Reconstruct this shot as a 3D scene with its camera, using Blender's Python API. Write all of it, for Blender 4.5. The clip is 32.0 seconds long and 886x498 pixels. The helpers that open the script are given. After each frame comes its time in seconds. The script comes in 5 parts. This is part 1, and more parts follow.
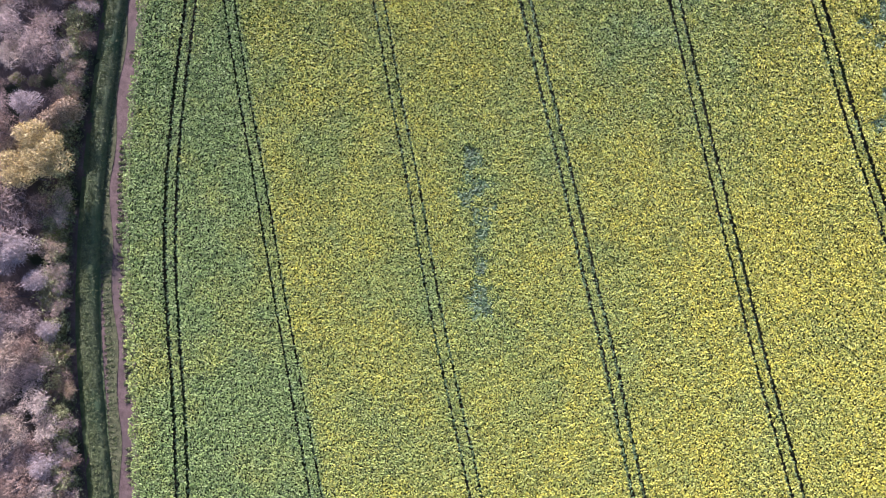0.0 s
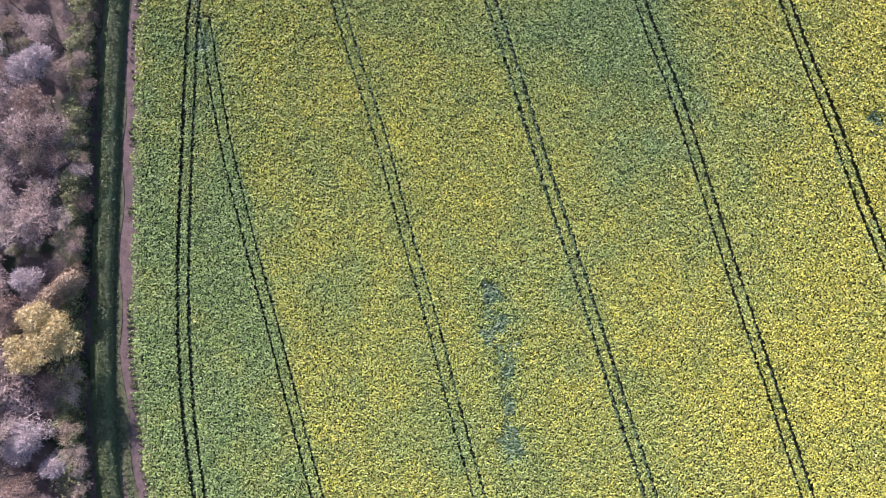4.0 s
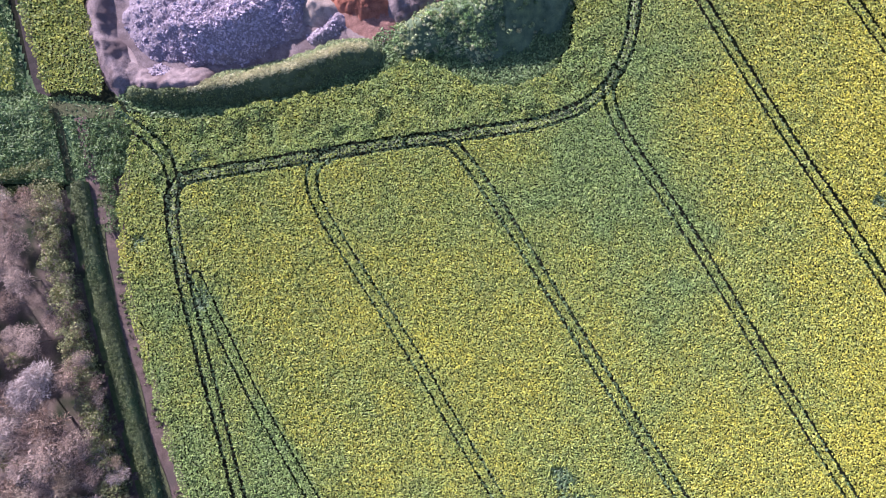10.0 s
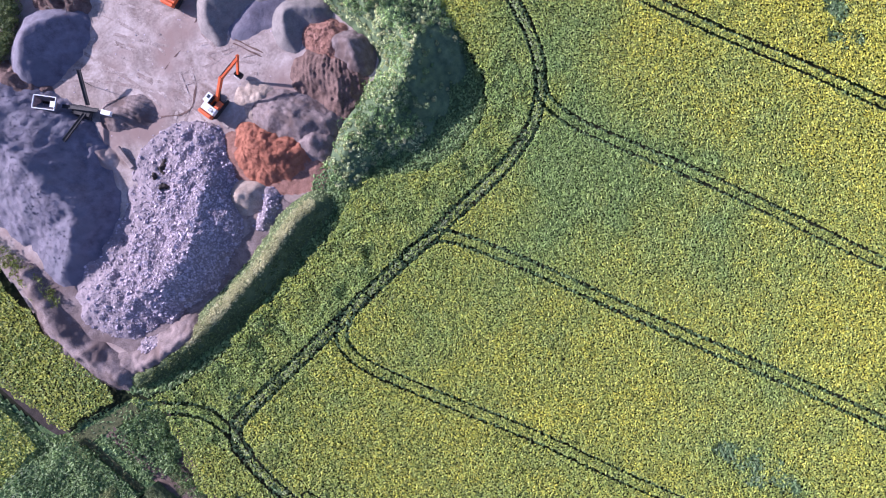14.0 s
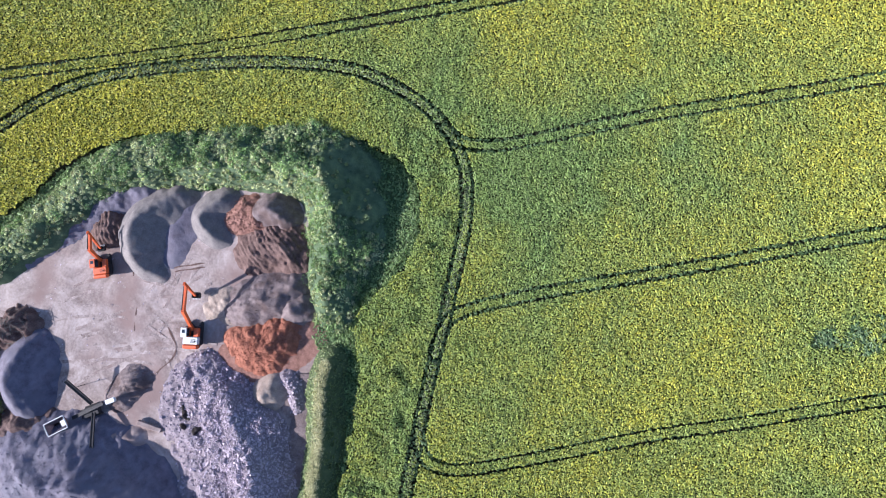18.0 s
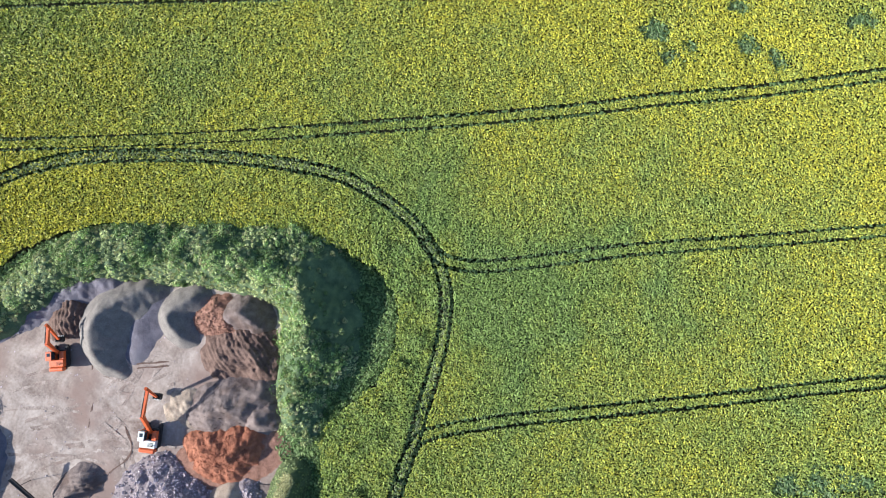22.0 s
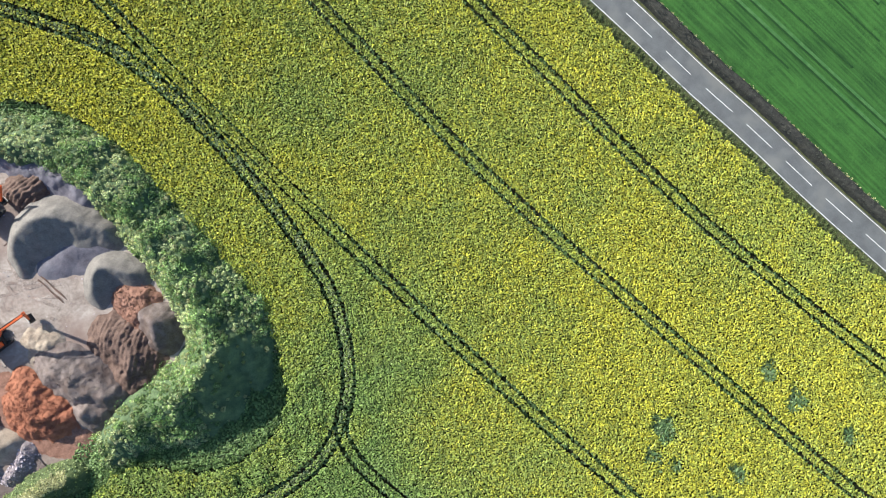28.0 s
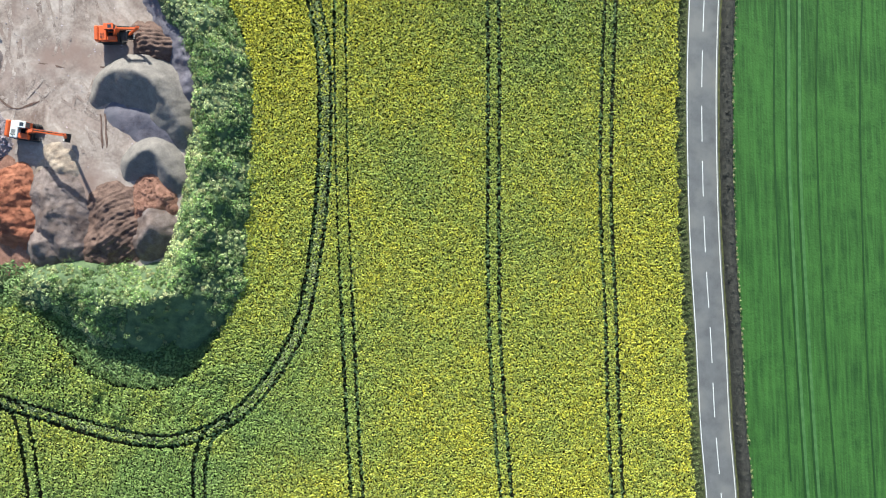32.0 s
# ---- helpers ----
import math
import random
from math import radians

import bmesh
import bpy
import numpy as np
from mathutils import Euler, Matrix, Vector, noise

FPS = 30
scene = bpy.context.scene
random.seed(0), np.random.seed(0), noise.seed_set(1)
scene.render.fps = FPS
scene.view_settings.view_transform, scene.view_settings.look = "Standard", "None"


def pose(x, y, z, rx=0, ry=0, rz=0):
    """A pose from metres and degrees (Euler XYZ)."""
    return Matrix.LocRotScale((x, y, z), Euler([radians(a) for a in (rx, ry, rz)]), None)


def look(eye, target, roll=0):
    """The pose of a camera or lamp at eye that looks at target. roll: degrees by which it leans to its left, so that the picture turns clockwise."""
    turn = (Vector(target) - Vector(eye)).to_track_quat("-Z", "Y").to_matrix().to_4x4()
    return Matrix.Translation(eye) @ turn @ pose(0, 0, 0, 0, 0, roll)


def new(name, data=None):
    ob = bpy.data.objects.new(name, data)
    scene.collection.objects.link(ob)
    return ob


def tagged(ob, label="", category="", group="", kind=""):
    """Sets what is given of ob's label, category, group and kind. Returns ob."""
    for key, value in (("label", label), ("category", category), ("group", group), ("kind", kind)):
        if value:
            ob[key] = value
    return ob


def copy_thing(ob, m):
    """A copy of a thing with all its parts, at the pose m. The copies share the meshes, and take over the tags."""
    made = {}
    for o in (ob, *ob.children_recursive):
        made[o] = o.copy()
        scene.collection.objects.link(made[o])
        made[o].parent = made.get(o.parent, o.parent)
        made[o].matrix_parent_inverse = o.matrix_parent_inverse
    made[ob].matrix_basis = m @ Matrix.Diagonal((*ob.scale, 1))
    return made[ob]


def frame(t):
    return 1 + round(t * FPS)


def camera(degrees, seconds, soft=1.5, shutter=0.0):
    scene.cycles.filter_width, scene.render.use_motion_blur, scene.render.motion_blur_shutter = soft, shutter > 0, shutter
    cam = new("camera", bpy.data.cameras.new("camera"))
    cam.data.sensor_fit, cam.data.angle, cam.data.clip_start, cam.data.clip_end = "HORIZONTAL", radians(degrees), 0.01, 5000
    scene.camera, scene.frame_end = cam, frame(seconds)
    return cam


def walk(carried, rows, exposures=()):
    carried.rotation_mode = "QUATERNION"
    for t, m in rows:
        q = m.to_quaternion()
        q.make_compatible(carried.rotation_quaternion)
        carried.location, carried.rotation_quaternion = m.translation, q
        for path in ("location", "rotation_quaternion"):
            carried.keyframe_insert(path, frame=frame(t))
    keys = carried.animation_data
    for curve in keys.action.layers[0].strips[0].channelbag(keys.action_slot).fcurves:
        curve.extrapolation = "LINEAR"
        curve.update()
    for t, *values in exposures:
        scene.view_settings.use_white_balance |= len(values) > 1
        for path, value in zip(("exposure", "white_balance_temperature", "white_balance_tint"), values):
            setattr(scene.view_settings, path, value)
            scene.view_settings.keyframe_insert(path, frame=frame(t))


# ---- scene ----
cam = camera(76.0, 32.0, 1.1)
ROWS = [
    (0, 0.00, 0.00, 96.99, 7.19, 0.86, 20.81),
    (0.5, -2.03, 2.45, 97.14, 7.15, 0.77, 20.14),
    (1, -3.95, 5.02, 97.14, 7.18, 0.64, 19.65),
    (1.5, -5.45, 7.48, 97.12, 7.22, 0.56, 19.31),
    (2, -6.84, 10.02, 97.10, 7.36, 0.54, 18.79),
    (2.5, -7.98, 12.59, 97.17, 7.38, 0.55, 18.54),
    (3, -9.26, 15.41, 97.31, 7.41, 0.53, 18.32),
    (3.5, -10.57, 18.26, 97.44, 7.22, 0.54, 17.65),
    (4, -12.12, 21.26, 97.62, 7.12, 0.63, 15.87),
    (4.5, -13.83, 24.21, 97.79, 6.86, 0.69, 13.28),
    (6.5, -20.07, 36.98, 98.53, 6.03, -0.10, 11.25),
    (7, -21.54, 39.99, 98.60, 5.93, -0.33, 10.82),
    (7.5, -23.03, 42.83, 98.69, 5.76, -0.49, 9.07),
    (8, -24.42, 45.84, 98.72, 5.63, -0.74, 8.13),
    (8.5, -25.62, 48.87, 98.80, 5.40, -0.89, 7.27),
    (9, -26.65, 52.00, 99.01, 5.19, -0.98, 5.90),
    (9.5, -27.62, 55.11, 99.16, 4.87, -0.95, 3.47),
    (10, -28.36, 58.38, 99.16, 4.52, -0.79, 0.46),
    (10.5, -28.82, 61.49, 99.02, 4.10, -0.51, -3.30),
    (11, -29.07, 64.63, 98.80, 3.71, -0.30, -6.90),
    (11.5, -29.22, 67.57, 98.55, 3.33, -0.17, -9.77),
    (12, -29.36, 70.54, 98.44, 2.98, -0.12, -13.33),
    (12.5, -29.53, 73.47, 98.44, 2.51, -0.20, -17.31),
    (13, -29.62, 76.38, 98.28, 2.13, -0.33, -22.23),
    (13.5, -29.52, 78.65, 98.16, 1.91, -0.36, -28.04),
    (14, -29.18, 80.35, 98.02, 1.93, -0.22, -34.15),
    (14.5, -28.29, 81.32, 97.96, 2.01, 0.15, -38.84),
    (16.5, -22.24, 80.99, 96.80, 2.87, 3.40, -56.22),
    (17, -20.66, 81.30, 96.95, 2.83, 3.77, -60.69),
    (17.5, -19.18, 82.20, 97.04, 2.59, 3.83, -65.17),
    (18, -17.41, 83.30, 97.07, 2.43, 3.70, -68.14),
    (18.5, -15.53, 84.33, 97.14, 2.26, 3.45, -69.61),
    (19, -13.50, 85.38, 97.19, 2.23, 3.14, -70.40),
    (19.5, -11.40, 86.42, 97.16, 2.21, 2.79, -70.83),
    (20, -9.26, 87.61, 97.03, 2.32, 2.37, -71.03),
    (20.5, -7.11, 88.83, 96.91, 2.35, 1.94, -71.05),
    (21, -4.80, 90.15, 96.76, 2.48, 1.44, -69.79),
    (21.5, -2.46, 91.40, 96.66, 2.55, 0.98, -67.62),
    (22, 0.17, 92.43, 96.59, 2.72, 0.65, -63.97),
    (22.5, 2.65, 93.30, 96.39, 2.88, 0.38, -58.98),
    (23, 5.25, 94.64, 96.16, 3.07, -0.03, -52.92),
    (23.5, 7.64, 96.33, 95.94, 3.09, -0.50, -47.29),
    (24, 9.96, 98.41, 95.69, 3.06, -0.93, -43.24),
    (24.5, 12.04, 100.89, 95.48, 2.86, -1.30, -40.77),
    (25, 14.01, 103.55, 95.28, 2.72, -1.55, -39.68),
    (25.5, 15.79, 106.11, 95.08, 2.45, -1.72, -38.60),
    (26, 17.52, 108.59, 94.84, 2.21, -1.96, -34.95),
    (26.5, 19.12, 111.05, 94.74, 1.92, -2.09, -31.38),
    (28.5, 23.06, 121.33, 94.44, 0.57, -2.63, -10.94),
    (29, 23.40, 124.04, 94.19, 0.37, -2.60, -4.53),
    (29.5, 23.47, 126.48, 94.01, 0.14, -2.50, 1.20),
    (30, 23.19, 128.82, 93.98, 0.05, -2.39, 7.62),
    (30.5, 22.62, 130.93, 94.01, -0.00, -2.34, 13.08),
    (31, 21.66, 133.07, 94.07, 0.04, -2.35, 18.45),
    (31.5, 20.47, 135.06, 94.12, 0.05, -2.38, 23.51),
    (32, 18.91, 137.09, 94.20, 0.17, -2.37, 27.15),
]
EXPOSURES = [(0.0, 1.26, 5290, 40), (9.0, 1.2, 5300, 40), (14.0, 1.0, 5150, 35), (18.0, 0.98, 5200, 20), (22.0, 0.99, 5560, 7), (26.0, 0.99, 5730, 3), (29.0, 1.01, 5710, 2), (32.0, 1.03, 5660, 0)]
walk(cam, [(t, pose(x, y, z, rx, ry, rz)) for t, x, y, z, rx, ry, rz in ROWS], EXPOSURES)

# ---- world and sun ----
SUN_WAY = Vector((0.61, -0.79, 0)).normalized()   # the way shadows fall
SUN_HEIGHT = radians(25.5)
world = bpy.data.worlds.new("sky")
scene.world = world
world.use_nodes = True
sky = world.node_tree.nodes.new("ShaderNodeTexSky")
sky.sky_type = "NISHITA"
sky.sun_disc = False
sky.sun_elevation = SUN_HEIGHT
sky.sun_rotation = math.atan2(-SUN_WAY.x, -SUN_WAY.y)
background = world.node_tree.nodes["Background"]
world.node_tree.links.new(sky.outputs[0], background.inputs[0])
background.inputs[1].default_value = 0.085
sun = new("sun", bpy.data.lights.new("sun", "SUN"))
sun.data.energy, sun.data.angle, sun.data.color = 5.0, radians(0.6), (1.0, 0.895, 0.73)
toward = Vector((-SUN_WAY.x * math.cos(SUN_HEIGHT), -SUN_WAY.y * math.cos(SUN_HEIGHT), math.sin(SUN_HEIGHT)))
sun.matrix_world = look(toward * 400 + Vector((0, 60, 0)), (0, 60, 0))

# ---- numbers: noise, curves, polygons ----
RNG = np.random.default_rng(7)


def lattice(x, y, size, seed):
    """Smooth value noise from 0 to 1 with cells of the given size."""
    table = np.random.default_rng(seed).random((256, 256))
    u, v = np.asarray(x, float) / size, np.asarray(y, float) / size
    i, j = np.floor(u).astype(int), np.floor(v).astype(int)
    a, b = u - i, v - j
    a, b = a * a * (3 - 2 * a), b * b * (3 - 2 * b)
    i0, j0, i1, j1 = i % 256, j % 256, (i + 1) % 256, (j + 1) % 256
    return (table[i0, j0] * (1 - a) + table[i1, j0] * a) * (1 - b) + (table[i0, j1] * (1 - a) + table[i1, j1] * a) * b


def fbm(x, y, size, seed, octaves=4):
    total, weight = 0.0, 0.0
    for n in range(octaves):
        total = total + lattice(x + 31.7 * n, y - 17.3 * n, size / 2**n, seed + n) / 1.9**n
        weight += 1 / 1.9**n
    return total / weight


def spline(points, step=0.5):
    """A smooth curve through the points, about step metres from one place to the next."""
    p = np.array(points, float)
    p = np.vstack([2 * p[0] - p[1], p, 2 * p[-1] - p[-2]])
    out = []
    for n in range(1, len(p) - 2):
        count = max(2, int(np.linalg.norm(p[n + 1, :2] - p[n, :2]) / step))
        s = np.linspace(0, 1, count, endpoint=False)[:, None]
        a, b, c, d = p[n - 1 : n + 3]
        out.append(0.5 * (2 * b + (c - a) * s + (2 * a - 5 * b + 4 * c - d) * s**2 + (3 * b - a - 3 * c + d) * s**3))
    return np.vstack([*out, p[-2:-1]])


def beside(curve, offset):
    """The curve moved to its left by offset (a number or one for each place)."""
    way = np.gradient(curve[:, :2], axis=0)
    way /= np.linalg.norm(way, axis=1)[:, None] + 1e-9
    return curve[:, :2] + np.stack([-way[:, 1], way[:, 0]], 1) * np.reshape(offset, (-1, 1))


def inside(x, y, polygon):
    px, py = np.array(polygon, float).T
    hit = np.zeros(np.shape(x), bool)
    for n in range(len(px)):
        x0, y0, x1, y1 = px[n - 1], py[n - 1], px[n], py[n]
        if y0 != y1:
            hit ^= ((y0 > y) != (y1 > y)) & (x < (x1 - x0) * (y - y0) / (y1 - y0) + x0)
    return hit


def near(x, y, curve, reach):
    """The distance of each place to the curve (a dense row of places), at most reach."""
    cell = max(reach, 1.0)
    found = {}
    for n, (a, b) in enumerate(curve[:, :2]):
        found.setdefault((int(a // cell), int(b // cell)), []).append(n)
    out = np.full(len(x), float(reach))
    keys = np.stack([np.floor(x / cell), np.floor(y / cell)], 1).astype(int)
    order = np.lexsort((keys[:, 1], keys[:, 0]))
    ordered = keys[order]
    edges = np.flatnonzero(np.any(np.diff(ordered, axis=0) != 0, axis=1)) + 1
    for group in np.split(order, edges):
        i, j = keys[group[0]]
        some = [n for di in (-1, 0, 1) for dj in (-1, 0, 1) for n in found.get((i + di, j + dj), ())]
        if some:
            c = curve[some, :2]
            d = np.sqrt(((x[group, None] - c[None, :, 0]) ** 2 + (y[group, None] - c[None, :, 1]) ** 2).min(1))
            out[group] = np.minimum(out[group], d)
    return out


# ---- meshes ----
def raw_mesh(name, verts, faces, smooth=False):
    """A mesh from arrays; faces: an array of triangles or of quads."""
    verts, faces = np.asarray(verts, np.float32), np.asarray(faces, np.int32)
    me = bpy.data.meshes.new(name)
    count, sides = faces.shape
    me.vertices.add(len(verts))
    me.vertices.foreach_set("co", verts.ravel())
    me.loops.add(count * sides)
    me.loops.foreach_set("vertex_index", faces.ravel())
    me.polygons.add(count)
    me.polygons.foreach_set("loop_start", np.arange(0, count * sides, sides, dtype=np.int32))
    me.polygons.foreach_set("use_smooth", np.full(count, smooth))
    me.update(calc_edges=True)
    return me


def piece(name, me, material, parent=None, label=""):
    if material and not me.materials:
        me.materials.append(material)
    ob = new(name, me)
    if parent:
        ob.parent = parent
    if label:
        ob["label"] = label
    return ob


def part(name, bm, material, parent=None, label=""):
    me = bpy.data.meshes.new(name)
    bm.to_mesh(me)
    bm.free()
    return piece(name, me, material, parent, label)


def anchor(name, m, label, category, group="", kind=""):
    ob = new(name)
    ob.empty_display_size = 0.3
    ob.matrix_world = m
    return tagged(ob, label, category, group, kind)


def box(bm, size, at=(0, 0, 0), turn=(0, 0, 0), bevel=0.03, taper=1.0):
    made = bmesh.ops.create_cube(bm, size=1.0)["verts"]
    for v in made:
        if v.co.z > 0:
            v.co.x *= taper
            v.co.y *= taper
    m = pose(*at, *turn) @ Matrix.Diagonal((*size, 1))
    bmesh.ops.transform(bm, matrix=m, verts=made)
    if bevel:
        edges = list({e for v in made for e in v.link_edges})
        bmesh.ops.bevel(bm, geom=edges, offset=bevel, segments=1, affect="EDGES", profile=0.5)
    return bm


def rod(bm, a, b, r0, r1=None, sides=8):
    a, b = Vector(a), Vector(b)
    made = bmesh.ops.create_cone(bm, cap_ends=True, segments=sides, radius1=r0, radius2=r0 if r1 is None else r1, depth=(b - a).length)["verts"]
    m = Matrix.Translation((a + b) / 2) @ (b - a).to_track_quat("Z", "Y").to_matrix().to_4x4()
    bmesh.ops.transform(bm, matrix=m, verts=made)
    return bm


def ribbon(name, left, right, z, material, across=4, bump=0.0, seed=3, label="", category="", kind="structure", crown=0.0):
    """A strip of ground between two rows of places."""
    s = np.linspace(0, 1, across + 1)[None, :, None]
    grid = left[:, None, :2] * (1 - s) + right[:, None, :2] * s
    n, m = grid.shape[:2]
    height = z + crown * (1 - (2 * s[..., 0] - 1) ** 2) + bump * (fbm(grid[..., 0], grid[..., 1], 1.6, seed) - 0.5)
    verts = np.dstack([grid, np.broadcast_to(height, (n, m))]).reshape(-1, 3)
    i, j = np.meshgrid(np.arange(n - 1), np.arange(m - 1), indexing="ij")
    a = (i * m + j).ravel()
    me = raw_mesh(name, verts, np.stack([a, a + m, a + m + 1, a + 1], 1), True)
    return tagged(piece(name, me, material), label, category, "", kind)


def heap_height(x, y, ridge, slope, seed, rough, lump=2.5, lean=0.0, furrow=None, outer=0.0):
    """The height of a heap with a ridge line of places and heights, over flat ground. lean: how much steeper its sunny side is; outer: how much gentler the side to the left of its ridge;
    furrow: the direction in degrees, the width and the depth of the scores of a digger's teeth."""
    top = spline(ridge, 0.3)
    normals = beside(top, 1.0) - top[:, :2]
    wob = (fbm(x, y, 5.0, seed) - 0.5) * 0.5
    z = np.full(np.shape(x), -9.0)
    for (a, b, h), left in zip(top, normals):
        d = np.hypot(x - a, y - b)
        u, k = (left, outer) if outer else (SUN_WAY, lean)
        side = 1 - k * ((x - a) * u[0] + (y - b) * u[1]) / (d + 0.3)
        z = np.maximum(z, h - slope * side * (1 + wob) * (np.sqrt(d * d + 0.12) - 0.35))
    if furrow:
        u = x * math.cos(radians(furrow[0])) + y * math.sin(radians(furrow[0])) + 2.6 * fbm(x, y, 7, seed + 5, 2)
        z = z + furrow[2] * np.abs(np.sin(u * math.pi / furrow[1])) * np.clip(z + 0.1, 0, 1) * (0.4 + lattice(x, y, 5, seed + 6))
    return z + rough * (fbm(x, y, lump, seed + 9) - 0.5) * np.clip(z + 0.6, 0, 1.5)


def heap(name, ridge, slope, material, label, category, seed=1, rough=0.8, lump=2.5, step=0.4, parent=None, kind="", lean=0.0, furrow=None, outer=0.0):
    """A heap of loose stuff that stands on the ground."""
    r = np.array(ridge, float)
    reach = r[:, 2].max() / (slope * (1 - max(abs(lean), outer))) * 1.3 + 2
    gx = np.arange(r[:, 0].min() - reach, r[:, 0].max() + reach, step)
    gy = np.arange(r[:, 1].min() - reach, r[:, 1].max() + reach, step)
    x, y = np.meshgrid(gx, gy, indexing="ij")
    z = heap_height(x, y, ridge, slope, seed, rough, lump, lean, furrow, outer)
    n, m = x.shape
    keep = z > -0.35
    i, j = np.meshgrid(np.arange(n - 1), np.arange(m - 1), indexing="ij")
    a = (i * m + j).ravel()
    quads = np.stack([a, a + m, a + m + 1, a + 1], 1)
    quads = quads[keep.ravel()[quads].all(1)]
    used, back = np.unique(quads, return_inverse=True)
    verts = np.stack([x.ravel(), y.ravel(), z.ravel()], 1)[used]
    me = raw_mesh(name, verts, back.reshape(quads.shape), True)
    return tagged(piece(name, me, material, parent), label, category, "", kind)


# ---- materials ----
def shade(name, low, high, size=1.0, rough=0.85, bump=0.3, fine=8.0, third=None, random="", spread=0.15, metal=0.0, gloss=0.3, relief=0.05, big=12.0, swirl=0.0, weight=0.55):
    """A surface of two colours mixed by a noise of the given size in metres, with finer grain, a third colour in large patches and a random tint."""
    mat = bpy.data.materials.new(name)
    mat.use_nodes = True
    tree = mat.node_tree
    bsdf = tree.nodes["Principled BSDF"]
    add, link = tree.nodes.new, tree.links.new
    geo = add("ShaderNodeNewGeometry")
    n1, n2 = add("ShaderNodeTexNoise"), add("ShaderNodeTexNoise")
    n1.inputs["Scale"].default_value, n1.inputs["Detail"].default_value, n1.inputs["Roughness"].default_value = 1 / size, 6, 0.6
    n2.inputs["Scale"].default_value, n2.inputs["Detail"].default_value = fine / size, 4
    link(geo.outputs["Position"], n1.inputs["Vector"])
    link(geo.outputs["Position"], n2.inputs["Vector"])
    both = add("ShaderNodeMath")
    both.operation = "MULTIPLY_ADD"
    link(n2.outputs[0], both.inputs[0])
    both.inputs[1].default_value = weight
    n1.inputs["Distortion"].default_value = swirl
    link(n1.outputs[0], both.inputs[2])
    ramp = add("ShaderNodeValToRGB")
    ramp.color_ramp.elements[0].position, ramp.color_ramp.elements[1].position = 0.28 + weight * 0.44, 0.70 + weight * 0.58
    ramp.color_ramp.elements[0].color, ramp.color_ramp.elements[1].color = (*low, 1), (*high, 1)
    link(both.outputs[0], ramp.inputs[0])
    colour = ramp.outputs[0]
    if third:
        n3, r3, mix = add("ShaderNodeTexNoise"), add("ShaderNodeValToRGB"), add("ShaderNodeMix")
        n3.inputs["Scale"].default_value, n3.inputs["Detail"].default_value = 1 / big, 5
        r3.color_ramp.elements[0].position, r3.color_ramp.elements[1].position = 0.48, 0.66
        mix.data_type = "RGBA"
        link(geo.outputs["Position"], n3.inputs["Vector"])
        link(n3.outputs[0], r3.inputs[0])
        link(r3.outputs[0], mix.inputs[0])
        link(colour, mix.inputs[6])
        mix.inputs[7].default_value = (*third, 1)
        colour = mix.outputs[2]
    if random:
        hue, off = add("ShaderNodeHueSaturation"), add("ShaderNodeMapRange")
        source = add("ShaderNodeObjectInfo").outputs["Random"] if random == "object" else geo.outputs["Random Per Island"]
        off.inputs["To Min"].default_value, off.inputs["To Max"].default_value = 1 - spread, 1 + spread
        link(source, off.inputs["Value"])
        link(off.outputs[0], hue.inputs["Value"])
        link(colour, hue.inputs["Color"])
        colour = hue.outputs[0]
    link(colour, bsdf.inputs["Base Color"])
    bsdf.inputs["Roughness"].default_value, bsdf.inputs["Metallic"].default_value = rough, metal
    bsdf.inputs["Specular IOR Level"].default_value = gloss
    if bump:
        b = add("ShaderNodeBump")
        b.inputs["Strength"].default_value, b.inputs["Distance"].default_value = bump, relief
        link(both.outputs[0], b.inputs["Height"])
        link(b.outputs[0], bsdf.inputs["Normal"])
    return mat


